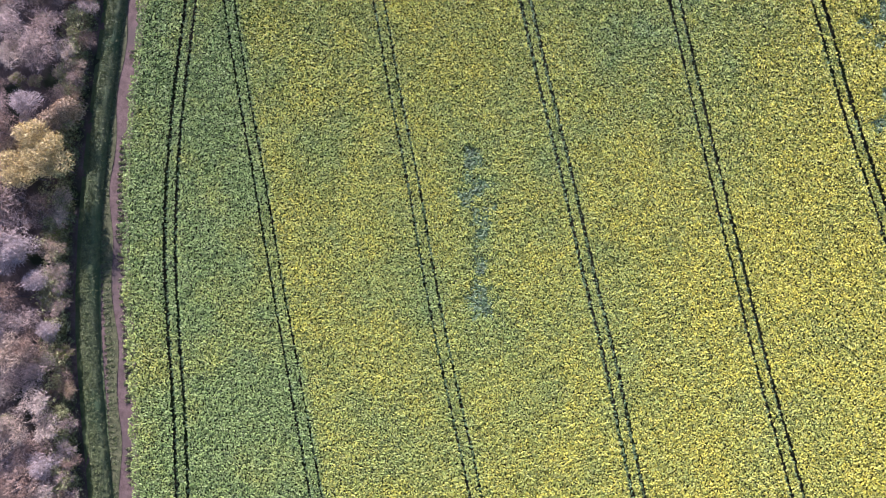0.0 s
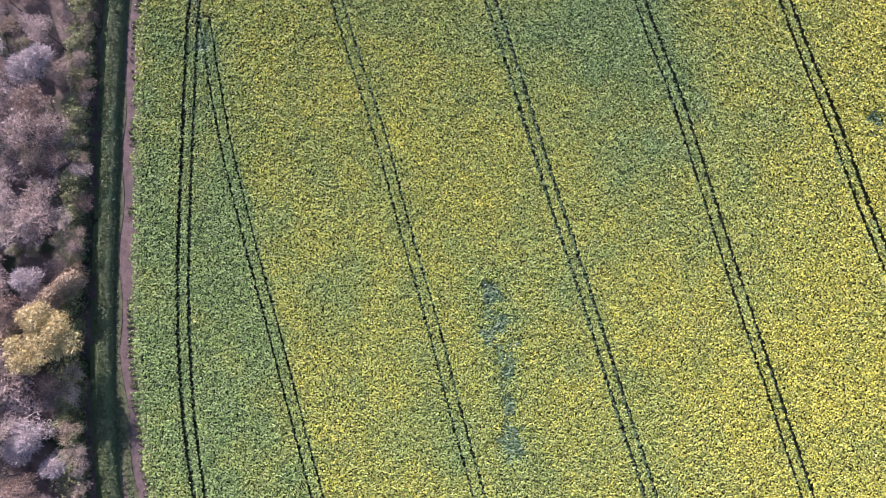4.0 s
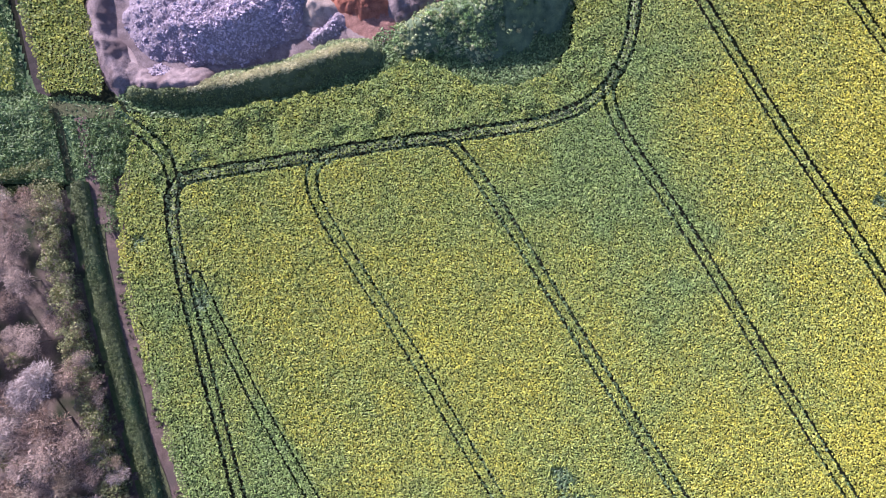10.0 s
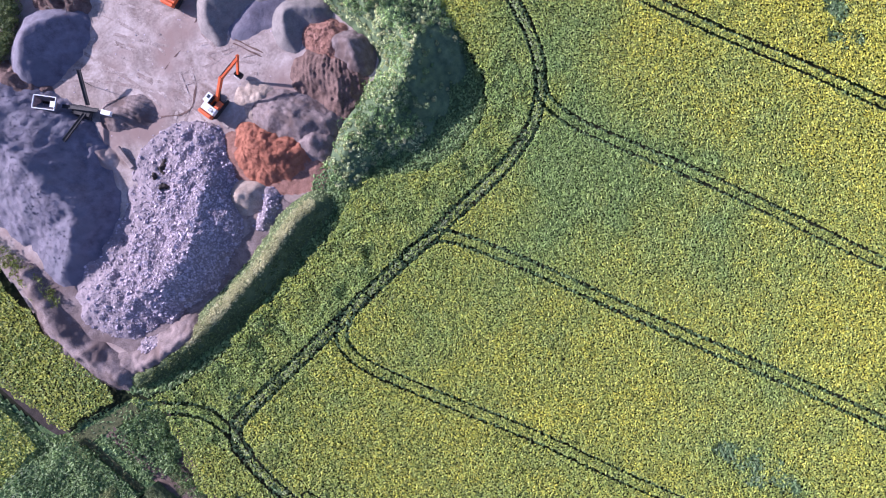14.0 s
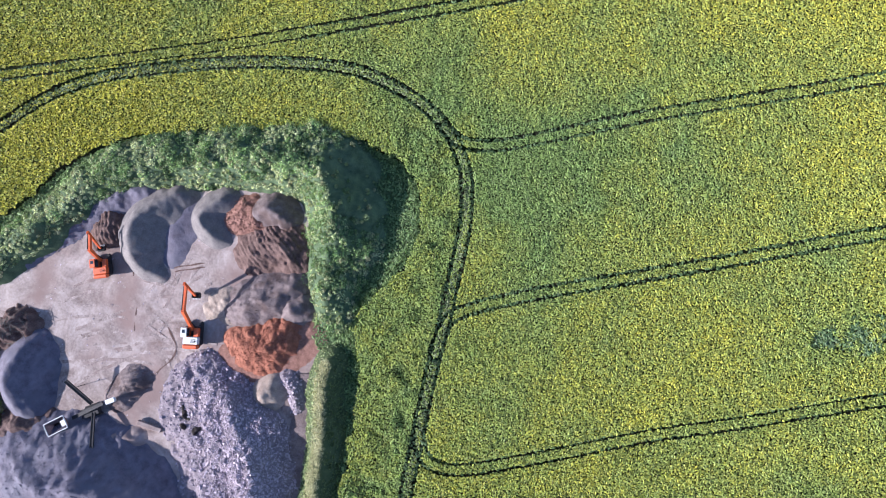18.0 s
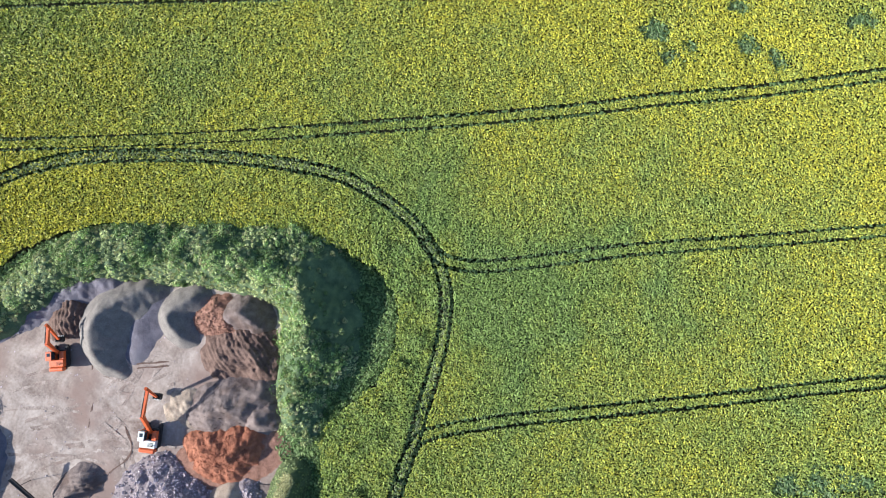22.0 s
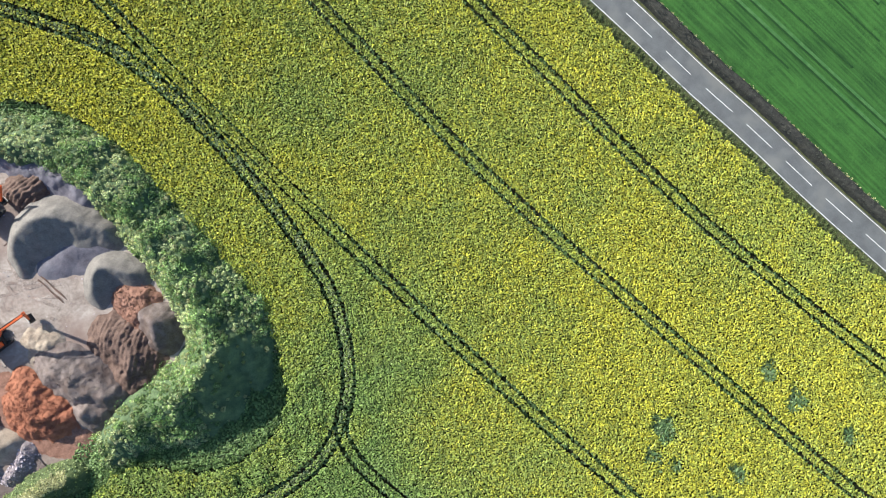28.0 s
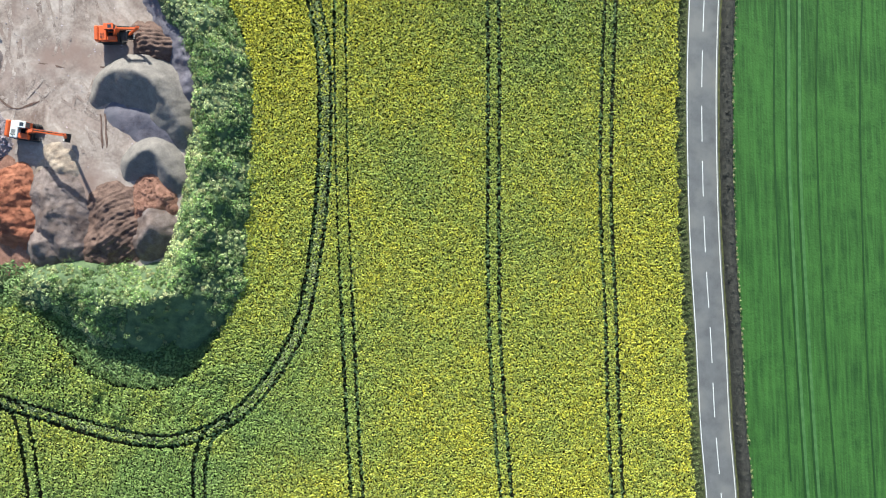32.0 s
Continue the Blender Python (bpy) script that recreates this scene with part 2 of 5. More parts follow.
def plant(name, leaf, flower, spread=0.35, back=0.25, vary=0.0):
    """Leaves and flowers: the attribute bloom says how much of the second colour a plant takes, in the crop its
    flowers.
    """
    mat = bpy.data.materials.new(name)
    mat.use_nodes = True
    tree = mat.node_tree
    bsdf = tree.nodes["Principled BSDF"]
    add, link = tree.nodes.new, tree.links.new
    geo, att, mix = add("ShaderNodeNewGeometry"), add("ShaderNodeAttribute"), add("ShaderNodeMix")
    att.attribute_name = "bloom"
    mix.data_type = "RGBA"
    mix.inputs[6].default_value, mix.inputs[7].default_value = (*leaf, 1), (*flower, 1)
    link(att.outputs["Fac"], mix.inputs[0])
    hue, off = add("ShaderNodeHueSaturation"), add("ShaderNodeMapRange")
    off.inputs["To Min"].default_value, off.inputs["To Max"].default_value = 1 - spread, 1 + spread
    link(geo.outputs["Random Per Island"], off.inputs["Value"])
    link(off.outputs[0], hue.inputs["Value"])
    link(mix.outputs[2], hue.inputs["Color"])
    if vary:
        own, warm, lift = add("ShaderNodeObjectInfo"), add("ShaderNodeMapRange"), add("ShaderNodeMath")
        warm.inputs["To Min"].default_value, warm.inputs["To Max"].default_value = 1 - vary, 1 + vary
        link(own.outputs["Random"], warm.inputs["Value"])
        lift.operation = "MULTIPLY"
        link(off.outputs[0], lift.inputs[0])
        link(warm.outputs[0], lift.inputs[1])
        link(lift.outputs[0], hue.inputs["Value"])
        tone = add("ShaderNodeMapRange")
        tone.inputs["To Min"].default_value, tone.inputs["To Max"].default_value = 1.2, 0.75
        link(own.outputs["Random"], tone.inputs["Value"])
        link(tone.outputs[0], hue.inputs["Saturation"])
    link(hue.outputs[0], bsdf.inputs["Base Color"])
    bsdf.inputs["Roughness"].default_value = 0.55
    bsdf.inputs["Specular IOR Level"].default_value = 0.35
    through_leaf, blend = add("ShaderNodeBsdfTranslucent"), add("ShaderNodeMixShader")
    link(hue.outputs[0], through_leaf.inputs["Color"])
    blend.inputs[0].default_value = back
    link(bsdf.outputs[0], blend.inputs[1])
    link(through_leaf.outputs[0], blend.inputs[2])
    link(blend.outputs[0], tree.nodes["Material Output"].inputs["Surface"])
    return mat


# soil kept near black: part of the wheel lines' shade is in this colour
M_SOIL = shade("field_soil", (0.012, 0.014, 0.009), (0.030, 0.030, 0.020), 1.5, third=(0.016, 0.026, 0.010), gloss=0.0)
M_RAPE = plant("rapeseed", (0.228, 0.322, 0.085), (0.605, 0.545, 0.046), 0.47, 0.25)
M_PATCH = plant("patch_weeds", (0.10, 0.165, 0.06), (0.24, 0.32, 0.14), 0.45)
M_BEATEN = plant("beaten_plants", (0.21, 0.27, 0.105), (0.38, 0.42, 0.20), 0.5, 0.2)
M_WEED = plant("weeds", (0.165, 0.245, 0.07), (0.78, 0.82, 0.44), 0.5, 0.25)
M_YARD = shade("yard_ground", (0.14, 0.096, 0.08), (0.53, 0.445, 0.40), 7.0, fine=16, bump=0.7, relief=0.1, third=(0.25, 0.175, 0.15), big=9, swirl=1.4, weight=0.3)
M_TYRE = shade("tyre_track_earth", (0.14, 0.098, 0.083), (0.47, 0.39, 0.35), 2.2, bump=0.5, relief=0.04, third=(0.24, 0.175, 0.15), big=4)
M_ROAD = shade("asphalt", (0.105, 0.105, 0.11), (0.165, 0.165, 0.17), 2.5, fine=20, bump=0.2, relief=0.01, third=(0.19, 0.185, 0.18), big=7)
M_PAINT = shade("road_paint", (0.66, 0.66, 0.64), (0.82, 0.82, 0.80), 0.5, bump=0.1, relief=0.004)
M_TRACK = shade("earth_track", (0.07, 0.050, 0.039), (0.17, 0.122, 0.098), 1.6, bump=0.5, relief=0.06, third=(0.095, 0.075, 0.06), big=6, gloss=0.1)
# dull grass whose colour carries shade on verges, track side and lanes
M_DIM = shade("dim_shade_grass", (0.04, 0.048, 0.022), (0.13, 0.135, 0.06), 1.0, bump=0.8, relief=0.12, gloss=0.1)
M_LUSH = shade("lush_grass", (0.03, 0.065, 0.018), (0.105, 0.165, 0.05), 1.2, bump=0.9, relief=0.15, third=(0.03, 0.08, 0.035), big=4)
M_VERGE = shade("verge_grass", (0.04, 0.07, 0.022), (0.12, 0.155, 0.05), 1.0, bump=0.8, relief=0.12, third=(0.075, 0.10, 0.04), big=5)


def drilled(name, low, high, turn):
    """A drilled crop: streaks along the rows, at the angle turn from +y."""
    mat = shade(name, low, high, 3.0, fine=9, bump=0.9, relief=0.16, third=tuple(0.85 * c for c in low), big=16)
    tree = mat.node_tree
    geo, place, noise_node, mix = (tree.nodes.new("ShaderNode" + k) for k in ("NewGeometry", "Mapping", "TexNoise", "Mix"))
    spin = tree.nodes.new("ShaderNodeVectorRotate")
    spin.rotation_type = "Z_AXIS"
    spin.inputs["Angle"].default_value = -radians(turn)
    place.inputs["Scale"].default_value = (2.0, 0.10, 1)
    noise_node.inputs["Scale"].default_value, noise_node.inputs["Detail"].default_value = 1.0, 7
    tree.links.new(geo.outputs["Position"], spin.inputs["Vector"])
    tree.links.new(spin.outputs[0], place.inputs["Vector"])
    tree.links.new(place.outputs[0], noise_node.inputs["Vector"])
    ramp = tree.nodes.new("ShaderNodeValToRGB")
    ramp.color_ramp.elements[0].position, ramp.color_ramp.elements[1].position = 0.40, 0.75
    tree.links.new(noise_node.outputs[0], ramp.inputs[0])
    bsdf = tree.nodes["Principled BSDF"]
    old = bsdf.inputs["Base Color"].links[0].from_socket
    mix.data_type, mix.blend_type = "RGBA", "MIX"
    tree.links.new(ramp.outputs[0], mix.inputs[0])
    tree.links.new(old, mix.inputs[6])
    mix.inputs[7].default_value = (*[min(1, 1.25 * c) for c in high], 1)
    tree.links.new(mix.outputs[2], bsdf.inputs["Base Color"])
    return mat


M_MEADOW = drilled("cereal_rows", (0.018, 0.062, 0.011), (0.046, 0.124, 0.022), 29.5)
# dark colour of flat strips that stand for the shade in furrows
M_FURROW_SHADE = shade("shaded_furrow", (0.011, 0.042, 0.008), (0.022, 0.07, 0.014), 1.2, bump=0.5, relief=0.05)
M_PALE = shade("flattened_cereal", (0.035, 0.11, 0.024), (0.085, 0.18, 0.055), 1.2, bump=0.4, relief=0.05)
M_GRAVEL = shade("grey_gravel", (0.085, 0.075, 0.094), (0.205, 0.185, 0.226), 1.4, fine=11, bump=1.0, relief=0.14, third=(0.145, 0.136, 0.165), big=5)
M_DARK = shade("dark_gravel", (0.125, 0.11, 0.104), (0.245, 0.215, 0.20), 1.5, bump=0.6, relief=0.07)
M_RUBBLE = shade("rubble_fines", (0.16, 0.128, 0.138), (0.33, 0.275, 0.29), 0.8, bump=1.0, relief=0.15)
# near black earth that stands for shade on a lane and in a hollow
M_SHADE_EARTH = shade("shade_dark_earth", (0.028, 0.024, 0.021), (0.07, 0.056, 0.047), 1.2, bump=0.6, relief=0.08, gloss=0.1)
M_RED = shade("red_rubble", (0.19, 0.064, 0.036), (0.42, 0.17, 0.10), 0.9, bump=1.0, relief=0.15)
M_BROWN = shade("brown_soil", (0.07, 0.04, 0.032), (0.20, 0.128, 0.105), 1.2, bump=0.9, relief=0.15)
M_BANK = shade("bank_earth", (0.042, 0.068, 0.035), (0.135, 0.185, 0.085), 1.5, bump=0.8, relief=0.15)
M_DULL = shade("dull_grass", (0.045, 0.068, 0.026), (0.12, 0.145, 0.055), 1.2, bump=0.9, relief=0.15)
M_GREY_SOIL = shade("grey_soil", (0.105, 0.078, 0.073), (0.255, 0.20, 0.188), 1.0, bump=1.0, relief=0.14, third=(0.12, 0.082, 0.072), big=3)
M_MAUVE = shade("mauve_earth", (0.085, 0.062, 0.058), (0.27, 0.21, 0.195), 1.6, bump=0.9, relief=0.12, third=(0.13, 0.092, 0.082), big=4)
M_SAND = shade("tan_sand", (0.21, 0.155, 0.12), (0.42, 0.34, 0.275), 1.2, bump=0.7, relief=0.1)
M_RED_SOIL = shade("red_clay", (0.15, 0.068, 0.046), (0.36, 0.195, 0.145), 1.0, bump=1.0, relief=0.12)
M_CHUNK = shade("concrete_chunk", (0.25, 0.205, 0.225), (0.54, 0.46, 0.50), 0.6, bump=0.5, random="island", spread=0.45)
M_ORANGE = shade("orange_paint", (0.55, 0.09, 0.02), (0.68, 0.13, 0.03), 0.8, rough=0.45, bump=0.05, gloss=0.5)
M_WHITE = shade("white_paint", (0.62, 0.62, 0.60), (0.78, 0.78, 0.76), 0.8, rough=0.5, bump=0.05, gloss=0.5)
M_BLACK = shade("dark_steel", (0.022, 0.021, 0.022), (0.055, 0.05, 0.05), 0.5, rough=0.7, bump=0.2, gloss=0.2)
M_LITTER = shade("leaf_litter", (0.08, 0.062, 0.05), (0.19, 0.148, 0.115), 1.5, bump=0.8, relief=0.1, third=(0.03, 0.04, 0.02), big=6, gloss=0.05)
M_TWIG = plant("bare_twigs", (0.27, 0.19, 0.135), (0.60, 0.465, 0.345), 0.6, 0.1, 0.24)
M_BUFF = plant("budding_twigs", (0.30, 0.225, 0.145), (0.66, 0.53, 0.35), 0.55, 0.1, 0.24)
M_WILLOW = plant("willow_catkins", (0.40, 0.32, 0.13), (0.78, 0.64, 0.26), 0.35, 0.2)
M_BLOSSOM = plant("white_blossom", (0.34, 0.275, 0.235), (0.70, 0.62, 0.545), 0.35, 0.2)
M_FRESH = plant("fresh_leaves", (0.13, 0.17, 0.045), (0.36, 0.38, 0.11), 0.4, 0.3, 0.25)
M_BARE_HEDGE = plant("winter_hedge", (0.022, 0.024, 0.022), (0.085, 0.083, 0.066), 0.45, 0.1)
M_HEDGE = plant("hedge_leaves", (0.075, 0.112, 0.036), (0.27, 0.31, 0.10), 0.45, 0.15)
M_GLASS = shade("cab_glass", (0.03, 0.04, 0.05), (0.05, 0.06, 0.075), 1.0, rough=0.08, bump=0.0, gloss=0.8)
M_LUSH_LEAF = plant("lush_weeds", (0.06, 0.115, 0.038), (0.25, 0.345, 0.11), 0.45, 0.2)
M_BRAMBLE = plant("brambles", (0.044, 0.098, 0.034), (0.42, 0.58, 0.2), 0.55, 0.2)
M_DRY = plant("dry_grass", (0.33, 0.335, 0.15), (0.68, 0.64, 0.37), 0.35, 0.2)
M_ROUGH = plant("rough_grass_leaf", (0.055, 0.08, 0.028), (0.20, 0.235, 0.08), 0.45, 0.15)
M_IVY = plant("ivy", (0.12, 0.14, 0.05), (0.44, 0.44, 0.18), 0.5, 0.25)
M_HEDGE_BODY = shade("hedge_body", (0.03, 0.045, 0.018), (0.13, 0.155, 0.055), 0.7, bump=1.0, relief=0.2, third=(0.05, 0.085, 0.03), big=6)
M_HEDGE_DARK = shade("bare_hedge_body", (0.03, 0.03, 0.028), (0.085, 0.08, 0.068), 0.7, bump=1.0, relief=0.2, gloss=0.1)
M_BARK = shade("bark", (0.08, 0.065, 0.055), (0.19, 0.16, 0.14), 0.5, bump=0.8)

# ---- the plan ----
HEADLAND = [(-22, -60), (-36.4, -31), (-42.6, -19.4), (-49.2, -6.4), (-54.8, 7), (-60.3, 23), (-66.7, 44), (-71.6, 60.5), (-73.9, 70.4), (-74.2, 75.2),
            (-72, 78), (-66.7, 79.2), (-58.8, 80.6), (-50, 82.2), (-42.1, 83.6), (-35.1, 84.8), (-28, 85.7), (-19.9, 87), (-10.9, 88.6), (-4, 91), (0.3, 94),
            (3.3, 97.6), (5.8, 102.8), (7.3, 111), (6.8, 119.5), (2.6, 133), (-3.2, 146.4), (-9.9, 158.8), (-16, 166.3), (-23.6, 172.3), (-38, 182)]
LINE_A = [(-69.5, 61), (-60, 43), (-50.6, 27.4), (-40.8, 12.4), (-32.5, -0.6), (-24.8, -12.5), (-10.2, -34.7), (5, -58)]
LINE_B = [(-43, 83.6), (-47, 82.5), (-49.7, 80.2), (-50, 77), (-48.2, 72.5), (-41.8, 62.5), (-32, 48), (-24.5, 35.5), (-14, 18.8), (-5.2, 4), (3.6, -9.8), (13.9, -25.4), (36, -60)]
LINE_C = [(-33, 85.2), (-27.5, 85.4), (-24.2, 83.2), (-18, 74.6), (-9.5, 61), (0, 45.6), (9.1, 31.4), (18.6, 16), (27.4, 2.2), (38.3, -16), (64, -58)]
LINE_D = [(3.4, 98), (2.2, 94.5), (2.9, 91), (4.8, 86.8), (10, 78.6), (17.1, 67.6), (25.5, 53.2), (33.2, 40), (41.6, 26), (51.8, 9), (62.1, -7), (93, -57)]
LINE_E = [(-20, 184), (-10, 165), (-2.9, 151.5), (4.6, 137.6), (12.6, 123.5), (23, 105.5), (34.5, 86.2), (43.3, 72.5), (52, 58), (64.9, 38.5), (80, 14), (120, -50)]
LINE_F = [(0, 200), (10.3, 180.5), (18.7, 164.3), (26.2, 149.5), (35, 132.7), (43.2, 118.7), (53.2, 102.7), (63.9, 86), (76, 67), (88, 49), (120, -2)]
LINE_G = [(19, 208), (27.8, 189.4), (35.8, 172.3), (43.5, 157), (51.6, 142.9), (59.4, 128.7), (69.7, 111), (81.8, 93.2), (94, 76), (108, 55), (140, 4)]
LINE_H = [(-73.9, 73), (-74, 77.6), (-75.9, 82.4), (-79, 85.4), (-82.5, 87.8), (-86, 89.4)]
ROAD = [(18, 246), (35, 213), (42.4, 196.9), (48.6, 183.9), (55.3, 171.1), (61.9, 159.2), (69.8, 145.9), (76.8, 133.8), (83.6, 122.9), (92, 108.6), (100.4, 95.1), (111, 77.6), (127, 51.6), (159, -1.4)]
CROP_WEST = [(-28, -66), (-38.3, -45.5), (-45.5, -30.6), (-51.8, -18.8), (-59.1, -4.8), (-63.9, 6.5), (-68.5, 19.3), (-73, 33), (-76.8, 44.2), (-81.6, 59), (-83.2, 70), (-83.1, 77), (-81.6, 88)]
WOOD_EDGE = [(-33, -70), (-45.8, -48.4), (-54.3, -34), (-60.7, -22.2), (-67, -7.8), (-71.3, 3.7), (-75.3, 15.5), (-80, 29.8), (-84.4, 43.5), (-90.4, 63.6), (-93.4, 76.5)]
BANK_OUT = [(-49, 172), (-41, 167.2), (-34, 162.8), (-25.5, 158), (-19.5, 151.8), (-14.4, 143), (-10.6, 134.2), (-7, 126.5), (-4.6, 119), (-4, 110.5), (-4.2, 104.5), (-7, 99), (-12, 96.5), (-18, 95.5), (-24.4, 97),
            (-30, 99.8), (-36.5, 99), (-39, 96.3), (-45.5, 94.6), (-54, 92.8), (-63.8, 90.6), (-72, 88.6), (-80.1, 89.3), (-85.2, 91.3)]
YARD = [(-85, 92), (-88, 99), (-90, 108), (-90.5, 116), (-91, 126), (-92, 138), (-90, 152), (-80, 162), (-70, 170), (-58, 176), (-49, 172)] + BANK_OUT[1:-1]
LINES = [spline(p, 0.25) for p in (HEADLAND, LINE_A, LINE_B, LINE_C, LINE_D, LINE_E, LINE_F, LINE_G, LINE_H)]
ROAD_MID, CROP_EDGE, WOOD_LINE = spline(ROAD, 1.0), spline(CROP_WEST, 1.0), spline(WOOD_EDGE, 1.0)
FIELD = [*map(tuple, CROP_EDGE[::3]), (-84.8, 89.6), *[tuple(p) for p in spline(BANK_OUT, 1.0)[::-2]], (-60, 190), (-40, 215), (20, 235), *[tuple(p) for p in beside(ROAD_MID, -4.8)[2::6]], (150, -66)]

# ---- ground ----
far = np.concatenate([-np.geomspace(3000, 180, 10), np.arange(-170, 171, 10.0), np.geomspace(180, 3000, 10)])
gx, gy = np.meshgrid(far, far + 70, indexing="ij")
n = len(far)
i, j = np.meshgrid(np.arange(n - 1), np.arange(n - 1), indexing="ij")
a = (i * n + j).ravel()
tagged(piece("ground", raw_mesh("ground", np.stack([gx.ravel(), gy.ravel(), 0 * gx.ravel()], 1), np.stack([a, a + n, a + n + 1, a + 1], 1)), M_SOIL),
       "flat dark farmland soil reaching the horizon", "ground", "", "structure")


def sheet(name, polygon, z, step, material, label, category, bump=0.1, seed=5):
    """A level sheet of ground with a gentle unevenness inside a polygon."""
    p = np.array(polygon, float)
    x, y = np.meshgrid(np.arange(p[:, 0].min(), p[:, 0].max(), step), np.arange(p[:, 1].min(), p[:, 1].max(), step), indexing="ij")
    n, m = x.shape
    i, j = np.meshgrid(np.arange(n - 1), np.arange(m - 1), indexing="ij")
    a = (i * m + j).ravel()
    quads = np.stack([a, a + m, a + m + 1, a + 1], 1)
    quads = quads[inside(x + step / 2, y + step / 2, polygon)[:-1, :-1].ravel()]
    used, back = np.unique(quads, return_inverse=True)
    verts = np.stack([x.ravel(), y.ravel(), (z + bump * fbm(x, y, 4, seed)).ravel()], 1)[used]
    return tagged(piece(name, raw_mesh(name, verts, back.reshape(-1, 4), True), material), label, category, "", "structure")


YARD_IN = [(-86, 95), (-89, 101), (-91, 110), (-92, 126), (-93, 138), (-90, 152), (-80, 162), (-70, 170), (-58, 176), (-51, 166.5), (-45, 161.5), (-39, 160), (-33.5, 156.5), (-30.5, 149), (-26.5, 143), (-22.5, 136.5), (-20.5, 129.6),
           (-16.5, 122), (-17.5, 115), (-24, 113), (-28, 108.6), (-33, 106.5), (-38, 107), (-41, 103), (-48, 101), (-57, 97), (-70, 95), (-80, 94)]
sheet("bank_grass", YARD, 0.004, 0.5, M_VERGE, "rough grass and weeds round a recycling yard", "grass", 0.01)
sheet("yard_surface", YARD_IN, -0.02, 0.4, M_YARD, "pale dusty trampled earth of a recycling yard", "ground", 0.24)
meadow = [tuple(p) for p in beside(ROAD_MID, 4.7)] + [(260, 0), (260, 260), (24, 260)]
sheet("cereal_field", meadow, 0.03, 1.0, M_MEADOW, "smooth green field of young cereal with drill lines", "field", 0.12)

for line in ([(49, 217), (56.2, 204.2), (69.4, 178.8), (83.9, 153.6), (98, 130), (112.6, 106)], [(66, 224), (79.9, 197.5), (86.5, 184.5), (98, 162.6), (113, 138)]):
    wheel = spline(line, 1.0)
    for side in (0.95, -0.95):
        ribbon("wheel_track", beside(wheel, side + 0.26), beside(wheel, side - 0.26), 0.16, M_PALE, 2, 0.04, label="pale wheel track pressed into young cereal", category="track")
        # no hollow here: the furrow's shade is only the strip's colour
        ribbon("furrow", beside(wheel, side - 0.3), beside(wheel, side - 0.62), 0.158, M_FURROW_SHADE, 2, 0.04, label="flat dark strip beside a wheel track, coloured as furrow shade", category="track")
for line in ([(57, 212), (70, 186), (87, 156), (104, 128)], [(63, 218), (75, 193), (93, 160), (110, 131)], [(51.6, 206), (64, 181.4), (79, 155), (93, 131)]):
    wheel = spline(line, 1.0)
    ribbon("furrow", beside(wheel, 0.16), beside(wheel, -0.16), 0.156, M_FURROW_SHADE, 2, 0.04, label="flat dark strip in young cereal, coloured as furrow shade", category="track")

# ---- road ----
ribbon("road", beside(ROAD_MID, 2.8), beside(ROAD_MID, -2.8), 0.05, M_ROAD, 6, 0.0, label="grey asphalt country road with white lines", category="road", crown=0.06)
for side, name in ((2.5, "east"), (-2.5, "west")):
    ribbon("edge_line", beside(ROAD_MID, side + 0.06), beside(ROAD_MID, side - 0.06), 0.078, M_PAINT, 1, label="thin white painted edge line on asphalt", category="road marking")
road_dense = spline(ROAD, 0.05)
road_far = np.r_[0, np.cumsum(np.linalg.norm(np.diff(road_dense, axis=0), axis=1))]
DASH_START, DASH_STEP = 7.12, 9.38
for start in np.arange(DASH_START, road_far[-1] - 8, DASH_STEP):
    dash = road_dense[(road_far >= start) & (road_far <= start + 6.3)][::8]
    ribbon("centre_line", beside(dash, 0.06), beside(dash, -0.06), 0.116, M_PAINT, 1, label="white painted centre dash on asphalt", category="road marking")
# verges dimmed in colour for the crop's shadow along the road
ribbon("verge_west", beside(ROAD_MID, -2.72), beside(ROAD_MID, -5.1), 0.14, M_DIM, 6, 0.25, label="rough grass verge beside the road", category="verge")
ribbon("verge_east", beside(ROAD_MID, 5.0), beside(ROAD_MID, 2.75), 0.14, M_DIM, 6, 0.25, label="rough grass verge under a hedge", category="verge")

# ---- track beside the wood ----
west = spline([(p[0], p[1]) for p in CROP_WEST], 1.0)
ribbon("track", beside(west, 5.0), beside(west, -0.6), 0.10, M_TRACK, 8, 0.15, label="bare reddish earth farm track", category="track")


